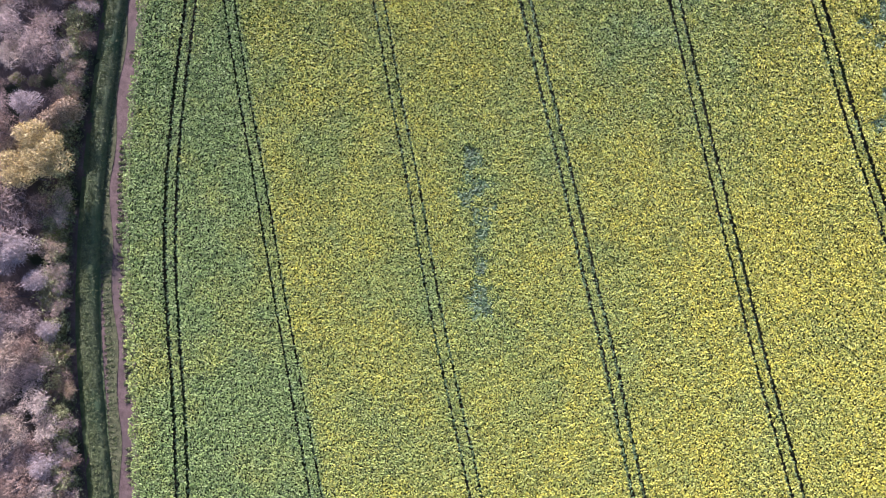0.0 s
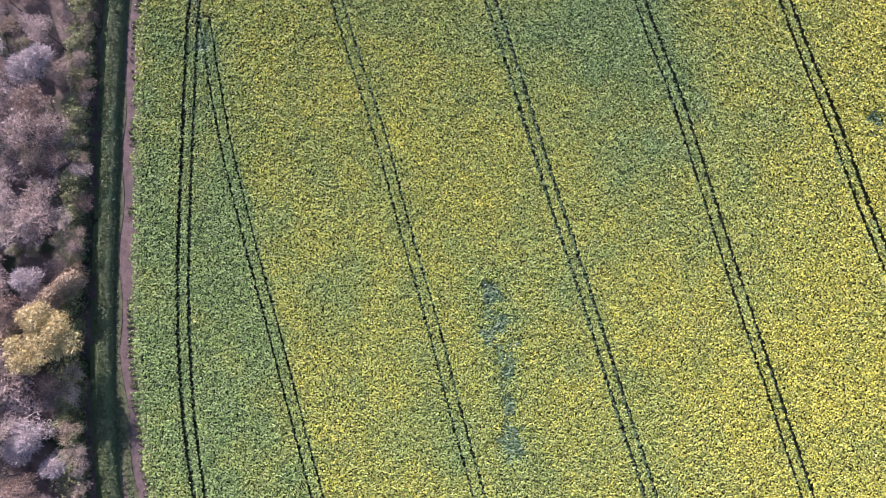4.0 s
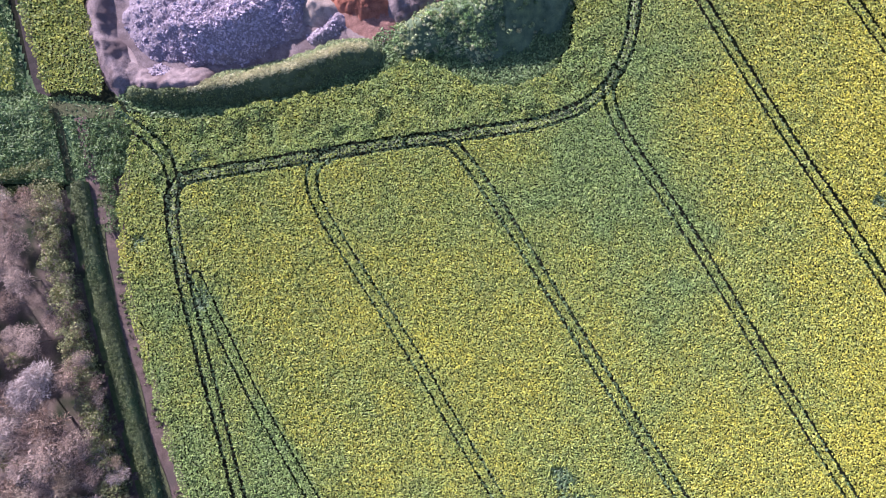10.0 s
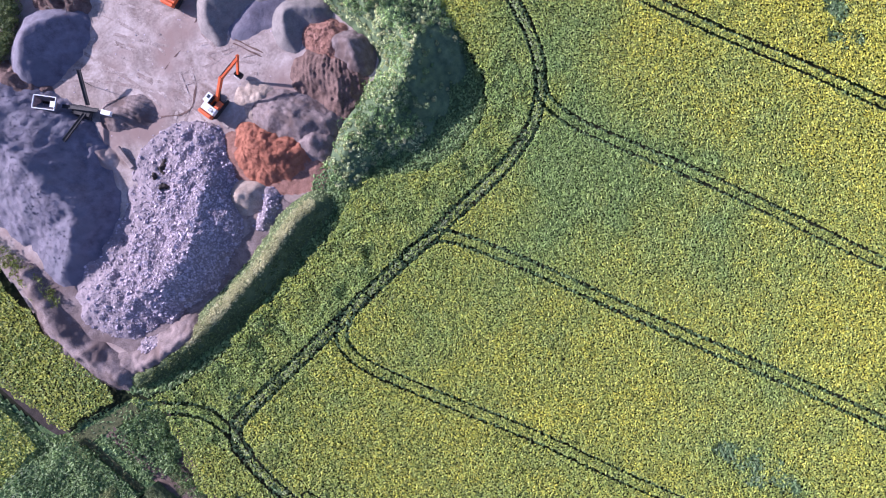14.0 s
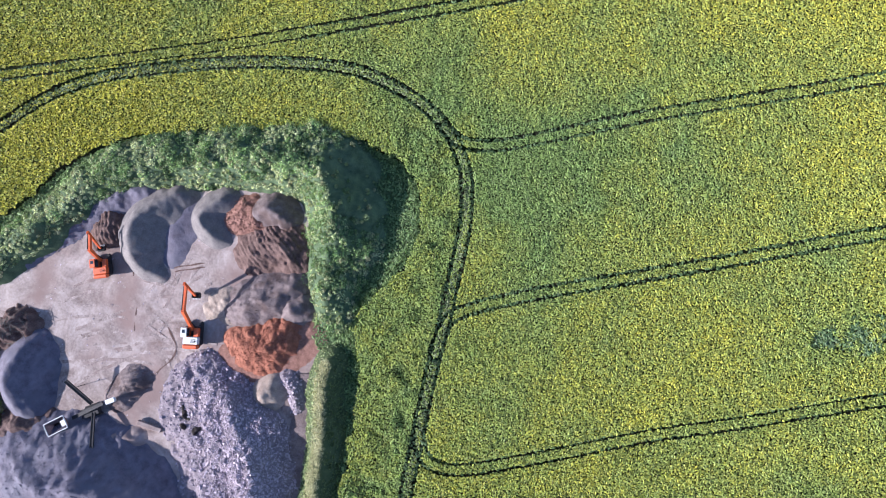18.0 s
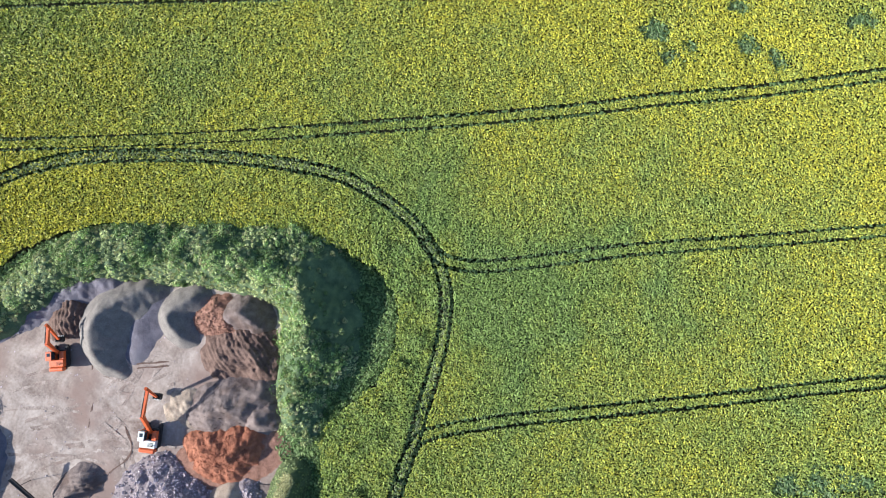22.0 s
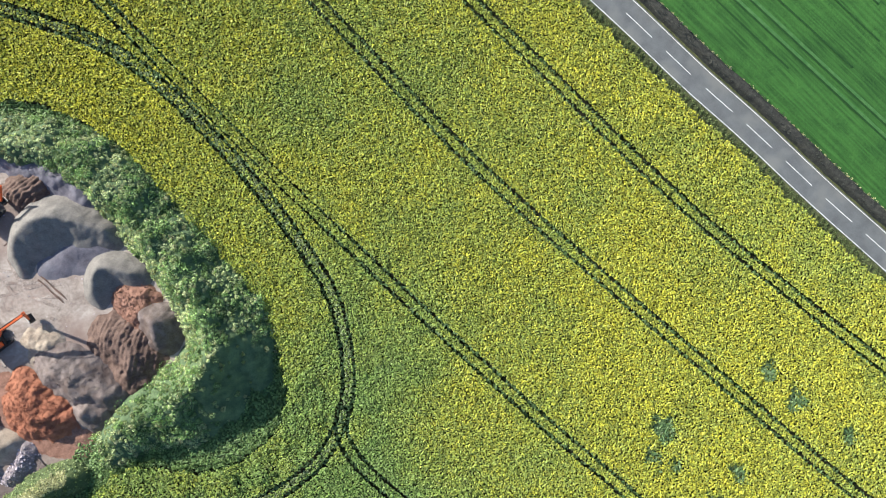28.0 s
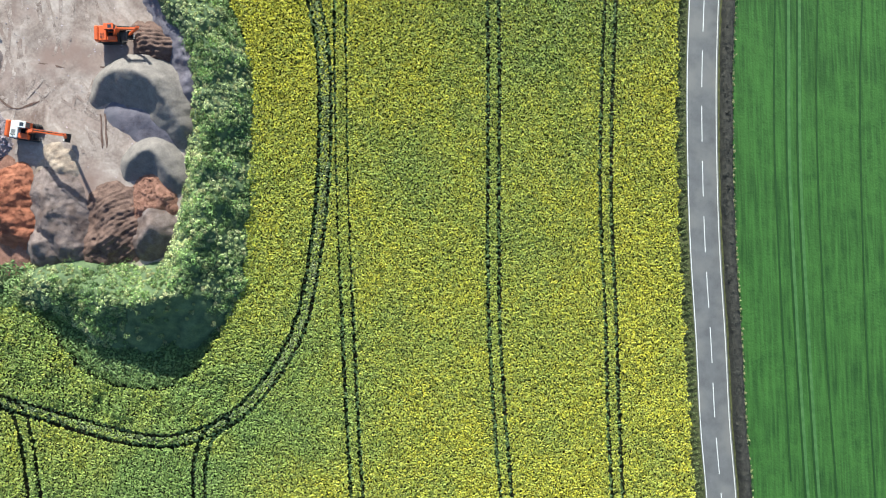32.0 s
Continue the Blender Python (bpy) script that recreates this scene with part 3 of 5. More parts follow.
# ---- crop ----
def stand(name, x, y, bloom, top, radius, drop, material, label, category):
    """Plants as small roof-shaped tufts, joined: a place, a share of flowers, a height, a radius and a depth of crown each."""
    count = len(x)
    turn, bend = RNG.random(count) * 6.283, (RNG.random((count, 2)) - 0.5) * 0.7
    ridge = radius * (0.8 + 0.9 * RNG.random(count))
    verts = np.zeros((count, 4, 3), np.float32)
    for k, (way, reach, low) in enumerate(((0, ridge, 0.25), (3.1416, ridge, 0.25), (1.5708 + bend[:, 0], radius, 1.0), (-1.5708 + bend[:, 1], radius, 1.0))):
        far = reach * (0.75 + 0.5 * RNG.random(count))
        verts[:, k, 0], verts[:, k, 1] = x + far * np.cos(turn + way), y + far * np.sin(turn + way)
        verts[:, k, 2] = top - drop * low * (0.6 + 0.9 * RNG.random(count))
    base = np.arange(count)[:, None, None] * 4
    faces = base + np.array([(0, 2, 1), (0, 1, 3)])[None]
    me = raw_mesh(name, verts.reshape(-1, 3), faces.reshape(-1, 3))
    share = np.repeat(bloom[:, None], 4, 1) * np.array([1.15, 1.15, 0.8, 0.8])
    me.attributes.new("bloom", "FLOAT", "POINT").data.foreach_set("value", np.clip(share, 0, 1).astype(np.float32).ravel())
    return tagged(piece(name, me, material), label, category, "", "stuff")


THIN = [(-6.5, 27, 2.2), (-4.5, 22.5, 3.2), (-2.2, 18.5, 2.6), (-0.6, 15, 2.2), (1.2, 10.5, 1.4), (3.4, 5, 2.3), (53.6, 79, 1.9), (50.6, 74.4, 1.6), (73.2, 83, 1.7), (63.8, 68, 1.5), (58, 63.8, 1.7),
        (76.6, 77, 1.8), (83.3, 68, 1.8), (70.3, 49, 2.4), (53, 72, 1.4), (58, 58, 1.6), (-73, 64.4, 1.2), (-79.6, 67, 1.4), (-68.4, 57, 1.6), (-38.1, 88.9, 1.2), (-45, 86.5, 1.3), (-27.1, 90.1, 1.2), (-14.2, 94.7, 1.2), (-15.5, 91.5, 1.1), (-57, 87, 1.8), (-63, 85.5, 2.0), (-70, 84, 2.2), (-6, 94.5, 1.6)]


def field_places(x0, x1, y0, y1, step, polygon):
    x, y = np.meshgrid(np.arange(x0, x1, step), np.arange(y0, y1, step), indexing="ij")
    x, y = (v.ravel() + (RNG.random(v.size) - 0.5) * step * 0.9 for v in (x, y))
    keep = inside(x + 2.2 * (fbm(x, y, 1.8, 97) - 0.5), y + 2.2 * (fbm(x, y, 1.8, 98) - 0.5), polygon)
    return x[keep], y[keep]


x, y = field_places(-90, 112, -58, 214, 0.232, FIELD)
seen = (inside(x, y, [(-95, 100), (-62, -62), (82, -10), (82, 20), (112, 95), (112, 100), (30, 214), (-70, 214)]))
x, y = x[seen], y[seen]
gap, middle = np.full(len(x), 9.0), np.full(len(x), 9.0)
for n, line in enumerate(LINES):
    faint = 0.12 if n == 1 else 0.14 * np.clip((y - 122) / 10, 0, 1) * np.clip((170 - y) / 10, 0, 1) if n == 5 else 0.10 * np.clip((80 - y) / 6, 0, 1) if n == 2 else 0.05 * (y < 66) if n == 4 else 0.0
    d = near(x, y, line, 2.4)
    middle = np.minimum(middle, d)
    gap = np.minimum(gap, np.abs(d - 0.93) + faint)
rut = 0.325 + 0.06 * (lattice(x, y, 0.9, 3) - 0.5)
thin, ragged = np.zeros(len(x)), 2.2 * (fbm(x, y, 1.6, 40) - 0.5)
for a, b, r in THIN:
    d = np.hypot((x - a) * 1.2, (y - b) * 0.9) / (1.2 * r) + ragged
    thin = np.maximum(thin, np.clip(1.25 - d, 0, 1))
sparse = (gap > rut) & (thin > 0.15 + 1.25 * RNG.random(len(x))) & ~((y > 83) & (x < 0))
px, py = x[sparse], y[sparse]
stand("weed_patch", px, py, RNG.random(len(px)) ** 2, 0.7 + 0.35 * RNG.random(len(px)), 0.16 + 0.1 * RNG.random(len(px)), 0.14 + 0.1 * RNG.random(len(px)), M_PATCH, "blue green weeds where the crop has failed", "weeds")
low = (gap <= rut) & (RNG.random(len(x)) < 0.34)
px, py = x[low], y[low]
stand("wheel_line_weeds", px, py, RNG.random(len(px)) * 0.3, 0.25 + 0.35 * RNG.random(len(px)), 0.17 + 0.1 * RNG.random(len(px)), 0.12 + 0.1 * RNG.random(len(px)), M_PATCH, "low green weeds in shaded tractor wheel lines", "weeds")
keep = (gap > rut) & ~sparse
x, y, middle, thin = x[keep], y[keep], middle[keep], thin[keep]
line_a = np.interp(y, *zip(*[(b, a) for a, b in LINE_A[::-1]]))
green_side = np.clip((line_a + 2.6 + 1.6 * (fbm(x, y, 5, 31) - 0.5) - x) / 1.8, 0, 1) * np.clip((64 - y) / 8, 0, 1)
bloom = 0.36 + 0.27 * (fbm(x, y, 26, 11) - 0.5) * 2 + 0.24 * (fbm(x, y, 5, 15) - 0.5) * 2 + 0.19 * np.clip((x - 12) / 40, -0.2, 1) - 0.26 * green_side
bloom += 0.44 * np.clip((y - 136) / 18, 0, 1) * np.clip((16 - x) / 22, 0, 1)
# greener stretches: south of the yard and round the bend of the headland
for a, b, r, k in ((-4, 72, 22, 0.15), (17, 104, 13, 0.16), (22, 74, 22, 0.12), (24, 126, 20, 0.13)):
    bloom -= k * np.exp(-((x - a) ** 2 + (y - b) ** 2) / r**2)
# the rough strip between headland and banks: uneven, lush and tussocky
margin = inside(x, y, HEADLAND[8:24] + BANK_OUT[10:])
tussock = np.where(margin, np.clip(fbm(x, y, 3.2, 91) - 0.42, -0.1, 0.3) * 1.7, 0.0)
bloom = np.where(margin, 0.6 * bloom + 0.35 * (fbm(x, y, 2.5, 93) - 0.5), bloom)
bloom = np.clip(bloom, 0.02, 0.9) * (1 - 0.6 * thin) * (1 - 0.25 * (middle < 0.7))
speck = RNG.random(len(x))
bloom = np.clip(bloom * (0.55 + 0.9 * speck) + 0.14 * (speck > 0.8) * np.clip(bloom * 3, 0, 1), 0, 1)
tall = 1.25 + 0.42 * (RNG.random(len(x)) ** 0.7 - 0.5) - 0.6 * thin + 0.2 * (fbm(x, y, 2.2, 21) - 0.5) + 0.27 * (lattice(x, y, 0.5, 22) - 0.5) + tussock - 0.1 * (middle < 0.7)
beaten = (near(x, y, LINES[0], 2.0) < 0.56) & (RNG.random(len(x)) < 0.65) & (green_side < 0.5)
n = int(beaten.sum())
stand("beaten_growth", x[beaten], y[beaten], RNG.random(n), tall[beaten] - 0.25, 0.11 + 0.07 * RNG.random(n), 0.12 + 0.16 * RNG.random(n), M_BEATEN, "dull grey green plants beaten down between wheel lines", "weeds")
x, y, bloom, tall = x[~beaten], y[~beaten], bloom[~beaten], tall[~beaten]
stand("rapeseed_field", x, y, bloom, tall, 0.125 + 0.065 * RNG.random(len(x)), 0.125 + 0.16 * RNG.random(len(x)), M_RAPE,
      "rapeseed crop in yellow flower, cut by paired tractor wheel lines", "crop")

# ---- banks and heaps in the yard ----
BANK_A = [(-53, 167.2, 3.0), (-47, 162.8, 3.5), (-37.8, 157, 3.6), (-31.9, 154, 3.6), (-26.6, 150.8, 3.8), (-22.4, 145, 4.2), (-18.6, 137, 4.4), (-15.4, 129.5, 4.8), (-12.6, 121.5, 5.6), (-12.6, 114.6, 6.4), (-16.6, 110, 6.0), (-22, 108.2, 5.0), (-27.6, 107, 4.2), (-32.4, 104.8, 3.2)]
BANK_B = [(-41, 101.3, 2.6), (-46, 100.2, 3.0), (-53, 97.6, 3.0), (-61, 95.6, 2.8), (-69, 93.9, 2.5), (-77, 93.4, 2.2), (-82, 93.8, 1.6)]
RUBBLE = [(-51.4, 119.8, 2.2), (-54.8, 113.8, 3.7), (-58.5, 109.8, 4.2), (-63, 106, 4.3), (-69.5, 104.4, 4.1), (-76, 105.2, 3.0)]
BRICKS = [(-43.6, 116.8, 1.9), (-43.4, 113.8, 2.9), (-41.8, 111.8, 3.1), (-39.4, 110.8, 2.5)]
bank_a = heap("earth_bank", BANK_A, 0.85, M_BANK, "tall curved earth bank grown over with weeds and brambles", "earth bank", 11, 1.7, 2.6, 0.4, outer=0.25)
bank_b = heap("earth_bank", BANK_B, 0.9, M_DULL, "low earth bank with a pale grassy crest", "earth bank", 12, 0.8, 2.5, 0.4)
heap("earth_bank", [(-84.5, 96, 2.0), (-87, 101, 2.0), (-88.8, 108, 1.9), (-88.6, 114, 1.6), (-88.5, 119, 1.5)], 0.75, M_MAUVE, "low bare earth bank at the yard edge", "earth bank", 13, 1.0, 2.0, 0.4, furrow=(20, 1.4, 0.3))
GRAVEL = [(-76.4, 146.4, 4.4), (-77.6, 140.4, 6.4), (-76, 134.5, 7.0), (-75.4, 128.5, 6.2), (-74.6, 122.8, 4.6), (-78.4, 118.2, 3.6), (-81.4, 116.4, 2.4)]
gravel = heap("gravel_stockpile", GRAVEL, 0.62, M_GRAVEL, "very large grey gravel heap with a long ridge", "gravel heap", 21, 1.0, 2.6, 0.3, lean=-0.3)
rubble = heap("rubble_stockpile", RUBBLE, 0.5, M_RUBBLE, "large heap of broken concrete rubble", "rubble heap", 22, 1.5, 2.4, 0.3, lean=-0.45)
# a shaded hollow in the rubble, put in as a near black mound
heap("soil_stockpile", [(-58.8, 121.8, 1.4), (-60.2, 120.4, 1.9), (-61, 118.8, 2.2)], 0.9, M_SHADE_EARTH, "dark mound standing for a shaded hollow in rubble", "soil heap", 47, 1.8, 1.0, 0.2)
bricks = heap("brick_stockpile", BRICKS, 0.68, M_RED, "heap of crushed red brick", "brick heap", 23, 1.1, 1.6, 0.2, lean=-0.2)
heap("brick_dust", [(-47.4, 118.4, 0.4), (-45, 114, 0.8), (-41, 109.6, 0.8), (-38.4, 108.4, 0.7)], 0.16, M_RED_SOIL, "thin spread of red brick dust on trampled ground", "brick dust", 48, 0.3, 1.5, 0.25)
SOIL = [(-39, 120.8, 1.6), (-37, 117.4, 2.9), (-34.4, 114.2, 3.1), (-31.6, 112, 2.3)]
soil = heap("soil_stockpile", SOIL, 0.66, M_GREY_SOIL, "grey brown heap of soil and stones", "soil heap", 24, 0.9, 2.4, 0.2, lean=-0.1, furrow=(25, 1.2, 0.12))
heap("soil_stockpile", [(-35.2, 110.6, 2.8), (-34, 109.6, 2.6)], 0.8, M_GREY_SOIL, "rounded grey soil heap at the foot of a bank", "soil heap", 41, 0.8, 1.6, 0.25)
heap("soil_stockpile", [(-28.6, 121, 1.6), (-26, 117.6, 2.0), (-27.4, 114, 1.4)], 0.42, M_BROWN, "dark brown soil heap scored by digger teeth", "soil heap", 25, 0.7, 1.0, 0.2, furrow=(150, 0.75, 0.13))
heap("sand_stockpile", [(-50.6, 109.8, 2.4), (-49.2, 109.2, 2.0)], 0.8, M_SAND, "small pale sand heap", "sand heap", 26, 0.6, 2, 0.25, lean=0.3)
heap("soil_stockpile", [(-22.2, 122.8, 2.4), (-20.8, 121, 3.4), (-20.8, 119, 3.0)], 1.0, M_GREY_SOIL, "steep dark soil heap with a tan sunny rim", "soil heap", 27, 0.6, 1.2, 0.25, lean=0.15)
red_clay = heap("soil_stockpile", [(-24.6, 126.4, 1.2), (-23, 124, 1.8), (-24, 121.4, 1.0)], 0.5, M_RED_SOIL, "low reddish clay heap below a bank", "soil heap", 42, 0.7, 1.2, 0.2)
heap("sand_stockpile", [(-24.6, 137.6, 2.2), (-28.7, 140.6, 3.4), (-31.7, 141.8, 3.9), (-35.4, 141.2, 3.5), (-38.2, 138.8, 2.3), (-38.9, 135.4, 0.9)], 0.85, M_DARK, "dark grey sand heap with a sharp ridge", "sand heap", 28, 0.35, 2, 0.22, lean=0.27)
heap("gravel_stockpile", [(-34, 135, 0.6), (-30, 136.4, 1.0), (-26.4, 135.6, 0.8)], 0.22, M_GRAVEL, "thin spread of pale blue grey gravel", "gravel heap", 43, 0.3, 2, 0.3)
heap("sand_stockpile", [(-22.4, 129.8, 2.0), (-25.6, 131.8, 2.5), (-27.3, 131.2, 2.5), (-28.7, 128.8, 1.8), (-28.8, 126.6, 0.7)], 0.88, M_DARK, "crescent shaped grey sand heap", "sand heap", 29, 0.35, 2, 0.22, lean=0.27)
heap("gravel_stockpile", [(-69.6, 148, 2.4), (-67, 150.6, 3.9), (-63.6, 152.6, 4.2), (-60.2, 152.4, 3.0)], 0.8, M_GRAVEL, "grey gravel heap with a curved rim", "gravel heap", 30, 0.5, 3, 0.25, lean=0.28)
brush = heap("brush_pile", [(-59, 158, 2.4), (-56, 156.2, 2.4), (-57, 153.6, 1.4)], 0.8, M_BROWN, "heap of dead branches and brushwood", "brush heap", 31, 1.8, 1.2, 0.25)
heap("soil_stockpile", [(-76, 152, 2.2), (-72, 147.8, 2.6), (-69.5, 144.6, 1.2)], 0.7, M_BROWN, "dark ridged brown soil heap", "soil heap", 32, 1.0, 1.6, 0.2, furrow=(40, 0.9, 0.16))
heap("gravel_stockpile", [(-61, 133.6, 1.3), (-57.6, 132.4, 1.4)], 0.5, M_GREY_SOIL, "low rippled gravel heap", "gravel heap", 33, 0.5, 1.0, 0.2, furrow=(40, 0.8, 0.25))
heap("soil_stockpile", [(-37.6, 148.4, 0.8), (-34.6, 147.2, 1.6), (-32.4, 148.2, 1.2)], 0.5, M_BROWN, "low dark soil heap raked into ridges", "soil heap", 44, 0.8, 1.4, 0.2, furrow=(120, 0.75, 0.35))
heap("soil_stockpile", [(-40.8, 124.4, 0.7), (-39, 122.4, 1.1), (-40.4, 120.8, 0.6)], 0.4, M_SAND, "small tan spoil heap under a digger bucket", "soil heap", 45, 0.6, 1.2, 0.2)
heap("soil_stockpile", [(-67.6, 131.4, 1.3), (-66.4, 128.6, 1.1)], 0.5, M_YARD, "small dusty pale spoil heap", "soil heap", 46, 0.6, 1.4, 0.25)
heap("soil_stockpile", [(-70.4, 94.9, 2.6), (-75.6, 94.6, 2.6), (-80.6, 95.2, 2.0), (-83, 97, 1.6)], 0.8, M_MAUVE, "bare pale earth crest at the end of a bank", "soil heap", 50, 0.9, 1.6, 0.25)
bits = heap("rubble_stockpile", [(-78.6, 97, 1.3), (-76.4, 96.6, 1.2)], 0.7, M_RUBBLE, "small heap of pale rubble", "rubble heap", 34, 0.8, 1.2, 0.25)
strip = heap("rubble_stockpile", [(-46.2, 107.8, 0.9), (-48.2, 105.2, 1.1), (-50.6, 104, 0.8)], 0.7, M_RUBBLE, "narrow row of dumped stones", "rubble heap", 35, 0.8, 1.2, 0.25)
# pale spoil given gravel grey to paint the bank's shade on it
heap("spoil_slope", [(-46, 159.6, 0.5), (-38, 154.4, 0.9), (-32, 150.8, 1.3), (-28, 147.2, 1.6), (-25.6, 143.4, 1.6)], 0.42, M_GRAVEL, "dusty spoil slope at the foot of a bank, greyed for its shade", "soil slope", 49, 1.0, 2.2, 0.3)
# bare earth whose dark colour also stands for the rubble heap's shadow
foot = spline([(-44.6, 104.6), (-49, 102.6), (-55, 100.6), (-64, 98.6), (-71, 97.2), (-78.6, 98.6), (-82.6, 103), (-85.2, 110), (-86.2, 118)], 0.5)
ribbon("shade_earth_strip", beside(foot, 2.0 + 0.8 * np.sin(np.arange(len(foot)) * 0.31)), beside(foot, -2.4 + 0.5 * np.sin(np.arange(len(foot)) * 0.23)), 0.24, M_MAUVE, 8, 0.3, 51, "strip of mauve earth round a rubble heap, standing for its shadow too", "ground")
for n, path in enumerate(([(-62, 163), (-52, 150), (-47, 138), (-48, 128)], [(-60, 163), (-50, 152), (-43, 143), (-40.5, 132), (-36, 127)], [(-64, 158), (-58, 145), (-54, 136), (-52, 127)],
                          [(-50, 134), (-44, 131.5), (-36, 131), (-30, 127)], [(-58, 150), (-50, 141), (-44, 136), (-33, 132.5)], [(-66, 146), (-58, 140), (-50, 131), (-47, 121)], [(-57, 148), (-52, 139), (-50, 130), (-56, 124)])):
    way = spline(path, 0.5)
    for side in (0.95, -0.95):
        wear = 0.2 + 0.12 * lattice(np.arange(len(way)), np.zeros(len(way)), 3.0, 60 + n)
        ribbon("tyre_track", beside(way, side + wear), beside(way, side - wear), 0.10, M_TYRE, 3, 0.14, 45 + n, "brown tyre track worn across a dusty yard", "track")
for n, path in enumerate(([(-39.8, 140.4), (-41.5, 139.6), (-43.6, 137.6), (-45.6, 137.2), (-49.6, 136)], [(-37.2, 133.2), (-35.6, 130.6), (-34.4, 128.4)], [(-36.6, 133.6), (-35, 131), (-33.8, 128.8)], [(-55, 129.4), (-50, 127.6), (-46.6, 130.6)])):
    rut = spline(path, 0.5)
    ribbon("wheel_rut", beside(rut, 0.12 + 0.08 * np.sin(np.arange(len(rut)) * 0.9)), beside(rut, -0.13 + 0.08 * np.sin(np.arange(len(rut)) * 0.7)), 0.15, M_BROWN, 3, 0.06, 40 + n, "dark muddy wheel rut across a yard", "rut")



# ---- leaves and twigs ----
def leaf_cloud(centres, radii, count, size, flat=0.8, seed=1, shell=0.55, tone=None):
    """Small leaf cards round centres: places, corners and a share of the second, paler colour for each (more of it
    above).
    """
    rng = np.random.default_rng(seed)
    n = len(centres) * count
    c, r = np.repeat(centres, count, 0), np.repeat(radii, count)
    d = rng.normal(size=(n, 3))
    d /= np.linalg.norm(d, axis=1)[:, None]
    d[:, 2] = np.abs(d[:, 2]) * 1.1 - 0.25
    p = c + d * (r * (shell + (1 - shell) * rng.random(n)))[:, None] * np.array([1, 1, flat])
    u = rng.normal(size=(n, 3))
    u -= d * (u * d).sum(1)[:, None] * 0.7
    u /= np.linalg.norm(u, axis=1)[:, None]
    w = np.cross(d + 0.5 * rng.normal(size=(n, 3)), u)
    w /= np.linalg.norm(w, axis=1)[:, None]
    half = (size * (0.6 + 0.8 * rng.random(n)))[:, None] / 2
    verts = np.stack([p - u * half, p + w * half * 0.7, p + u * half, p - w * half * 0.7], 1)
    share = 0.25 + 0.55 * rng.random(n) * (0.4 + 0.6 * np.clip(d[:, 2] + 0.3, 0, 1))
    if tone is not None:
        share = 0.5 * share + 0.6 * np.repeat(tone, count)
    share = np.repeat(share[:, None], 4, 1)
    return verts.reshape(-1, 3), np.arange(4 * n).reshape(-1, 4), share.ravel()


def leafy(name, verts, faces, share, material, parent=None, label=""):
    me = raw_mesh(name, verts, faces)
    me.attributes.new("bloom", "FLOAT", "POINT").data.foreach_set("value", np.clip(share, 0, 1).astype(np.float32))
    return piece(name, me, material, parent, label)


def twig_cloud(centres, radii, count, width, seed):
    """Thin twigs that spread from inside each lump of a crown to its outside."""
    rng = np.random.default_rng(seed)
    n = len(centres) * count
    c, r = np.repeat(centres, count, 0), np.repeat(radii, count)
    d = rng.normal(size=(n, 3))
    d[:, 2] = np.abs(d[:, 2]) * 0.9
    d /= np.linalg.norm(d, axis=1)[:, None]
    a = c + d * (r * (0.3 + 0.6 * rng.random(n) ** 0.7))[:, None] * np.array([1, 1, 0.75])
    b = a + (0.55 * d + 0.6 * rng.normal(size=(n, 3))) * (0.25 + 0.4 * rng.random(n))[:, None]
    side = np.cross(b - a, np.array([0, 0, 1.0]) + 0.7 * rng.normal(size=(n, 3)))
    side /= np.linalg.norm(side, axis=1)[:, None] + 1e-9
    half = (width * (0.6 + 0.8 * rng.random(n)))[:, None] / 2
    verts = np.stack([a - side * half, a + side * half, b + side * half * 0.4, b - side * half * 0.4], 1)
    # the second, paler colour grows towards each twig's tip
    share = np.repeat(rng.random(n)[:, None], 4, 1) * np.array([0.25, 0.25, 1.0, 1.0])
    return verts.reshape(-1, 3), np.arange(4 * n).reshape(-1, 4), share.ravel()


# ---- wood ----
wood_west = beside(WOOD_LINE, 26.0)
wood_poly = [tuple(p) for p in WOOD_LINE[:, :2]] + [tuple(p) for p in wood_west[::-1]]
floor_poly = [(-34, -70)] + [tuple(p) for p in beside(WOOD_LINE, -0.8)[2:]] + [(-108, 74), (-135, 70), (-90, -75)]
sheet("wood_floor", floor_poly, 0.02, 1.0, M_LITTER, "dark leaf litter under bare trees", "woodland floor", 0.2)
SORTS = [
    ("bare", M_TWIG, "leafless tree with grey pink twigs at a wood edge", 225, 0.065, 0),
    ("buff", M_BUFF, "tree with buff budding twigs in a dense wood", 225, 0.065, 0),
    ("grey", M_TWIG, "leafless shrubby tree with a ragged mauve crown", 225, 0.065, 0),
    ("blossom", M_BLOSSOM, "blackthorn tree white with spring blossom", 300, 0.075, 150),
    ("willow", M_WILLOW, "pussy willow tree golden with catkins", 150, 0.12, 330),
    ("green", M_FRESH, "hawthorn tree in fresh yellow green leaf", 90, 0.10, 240),
]


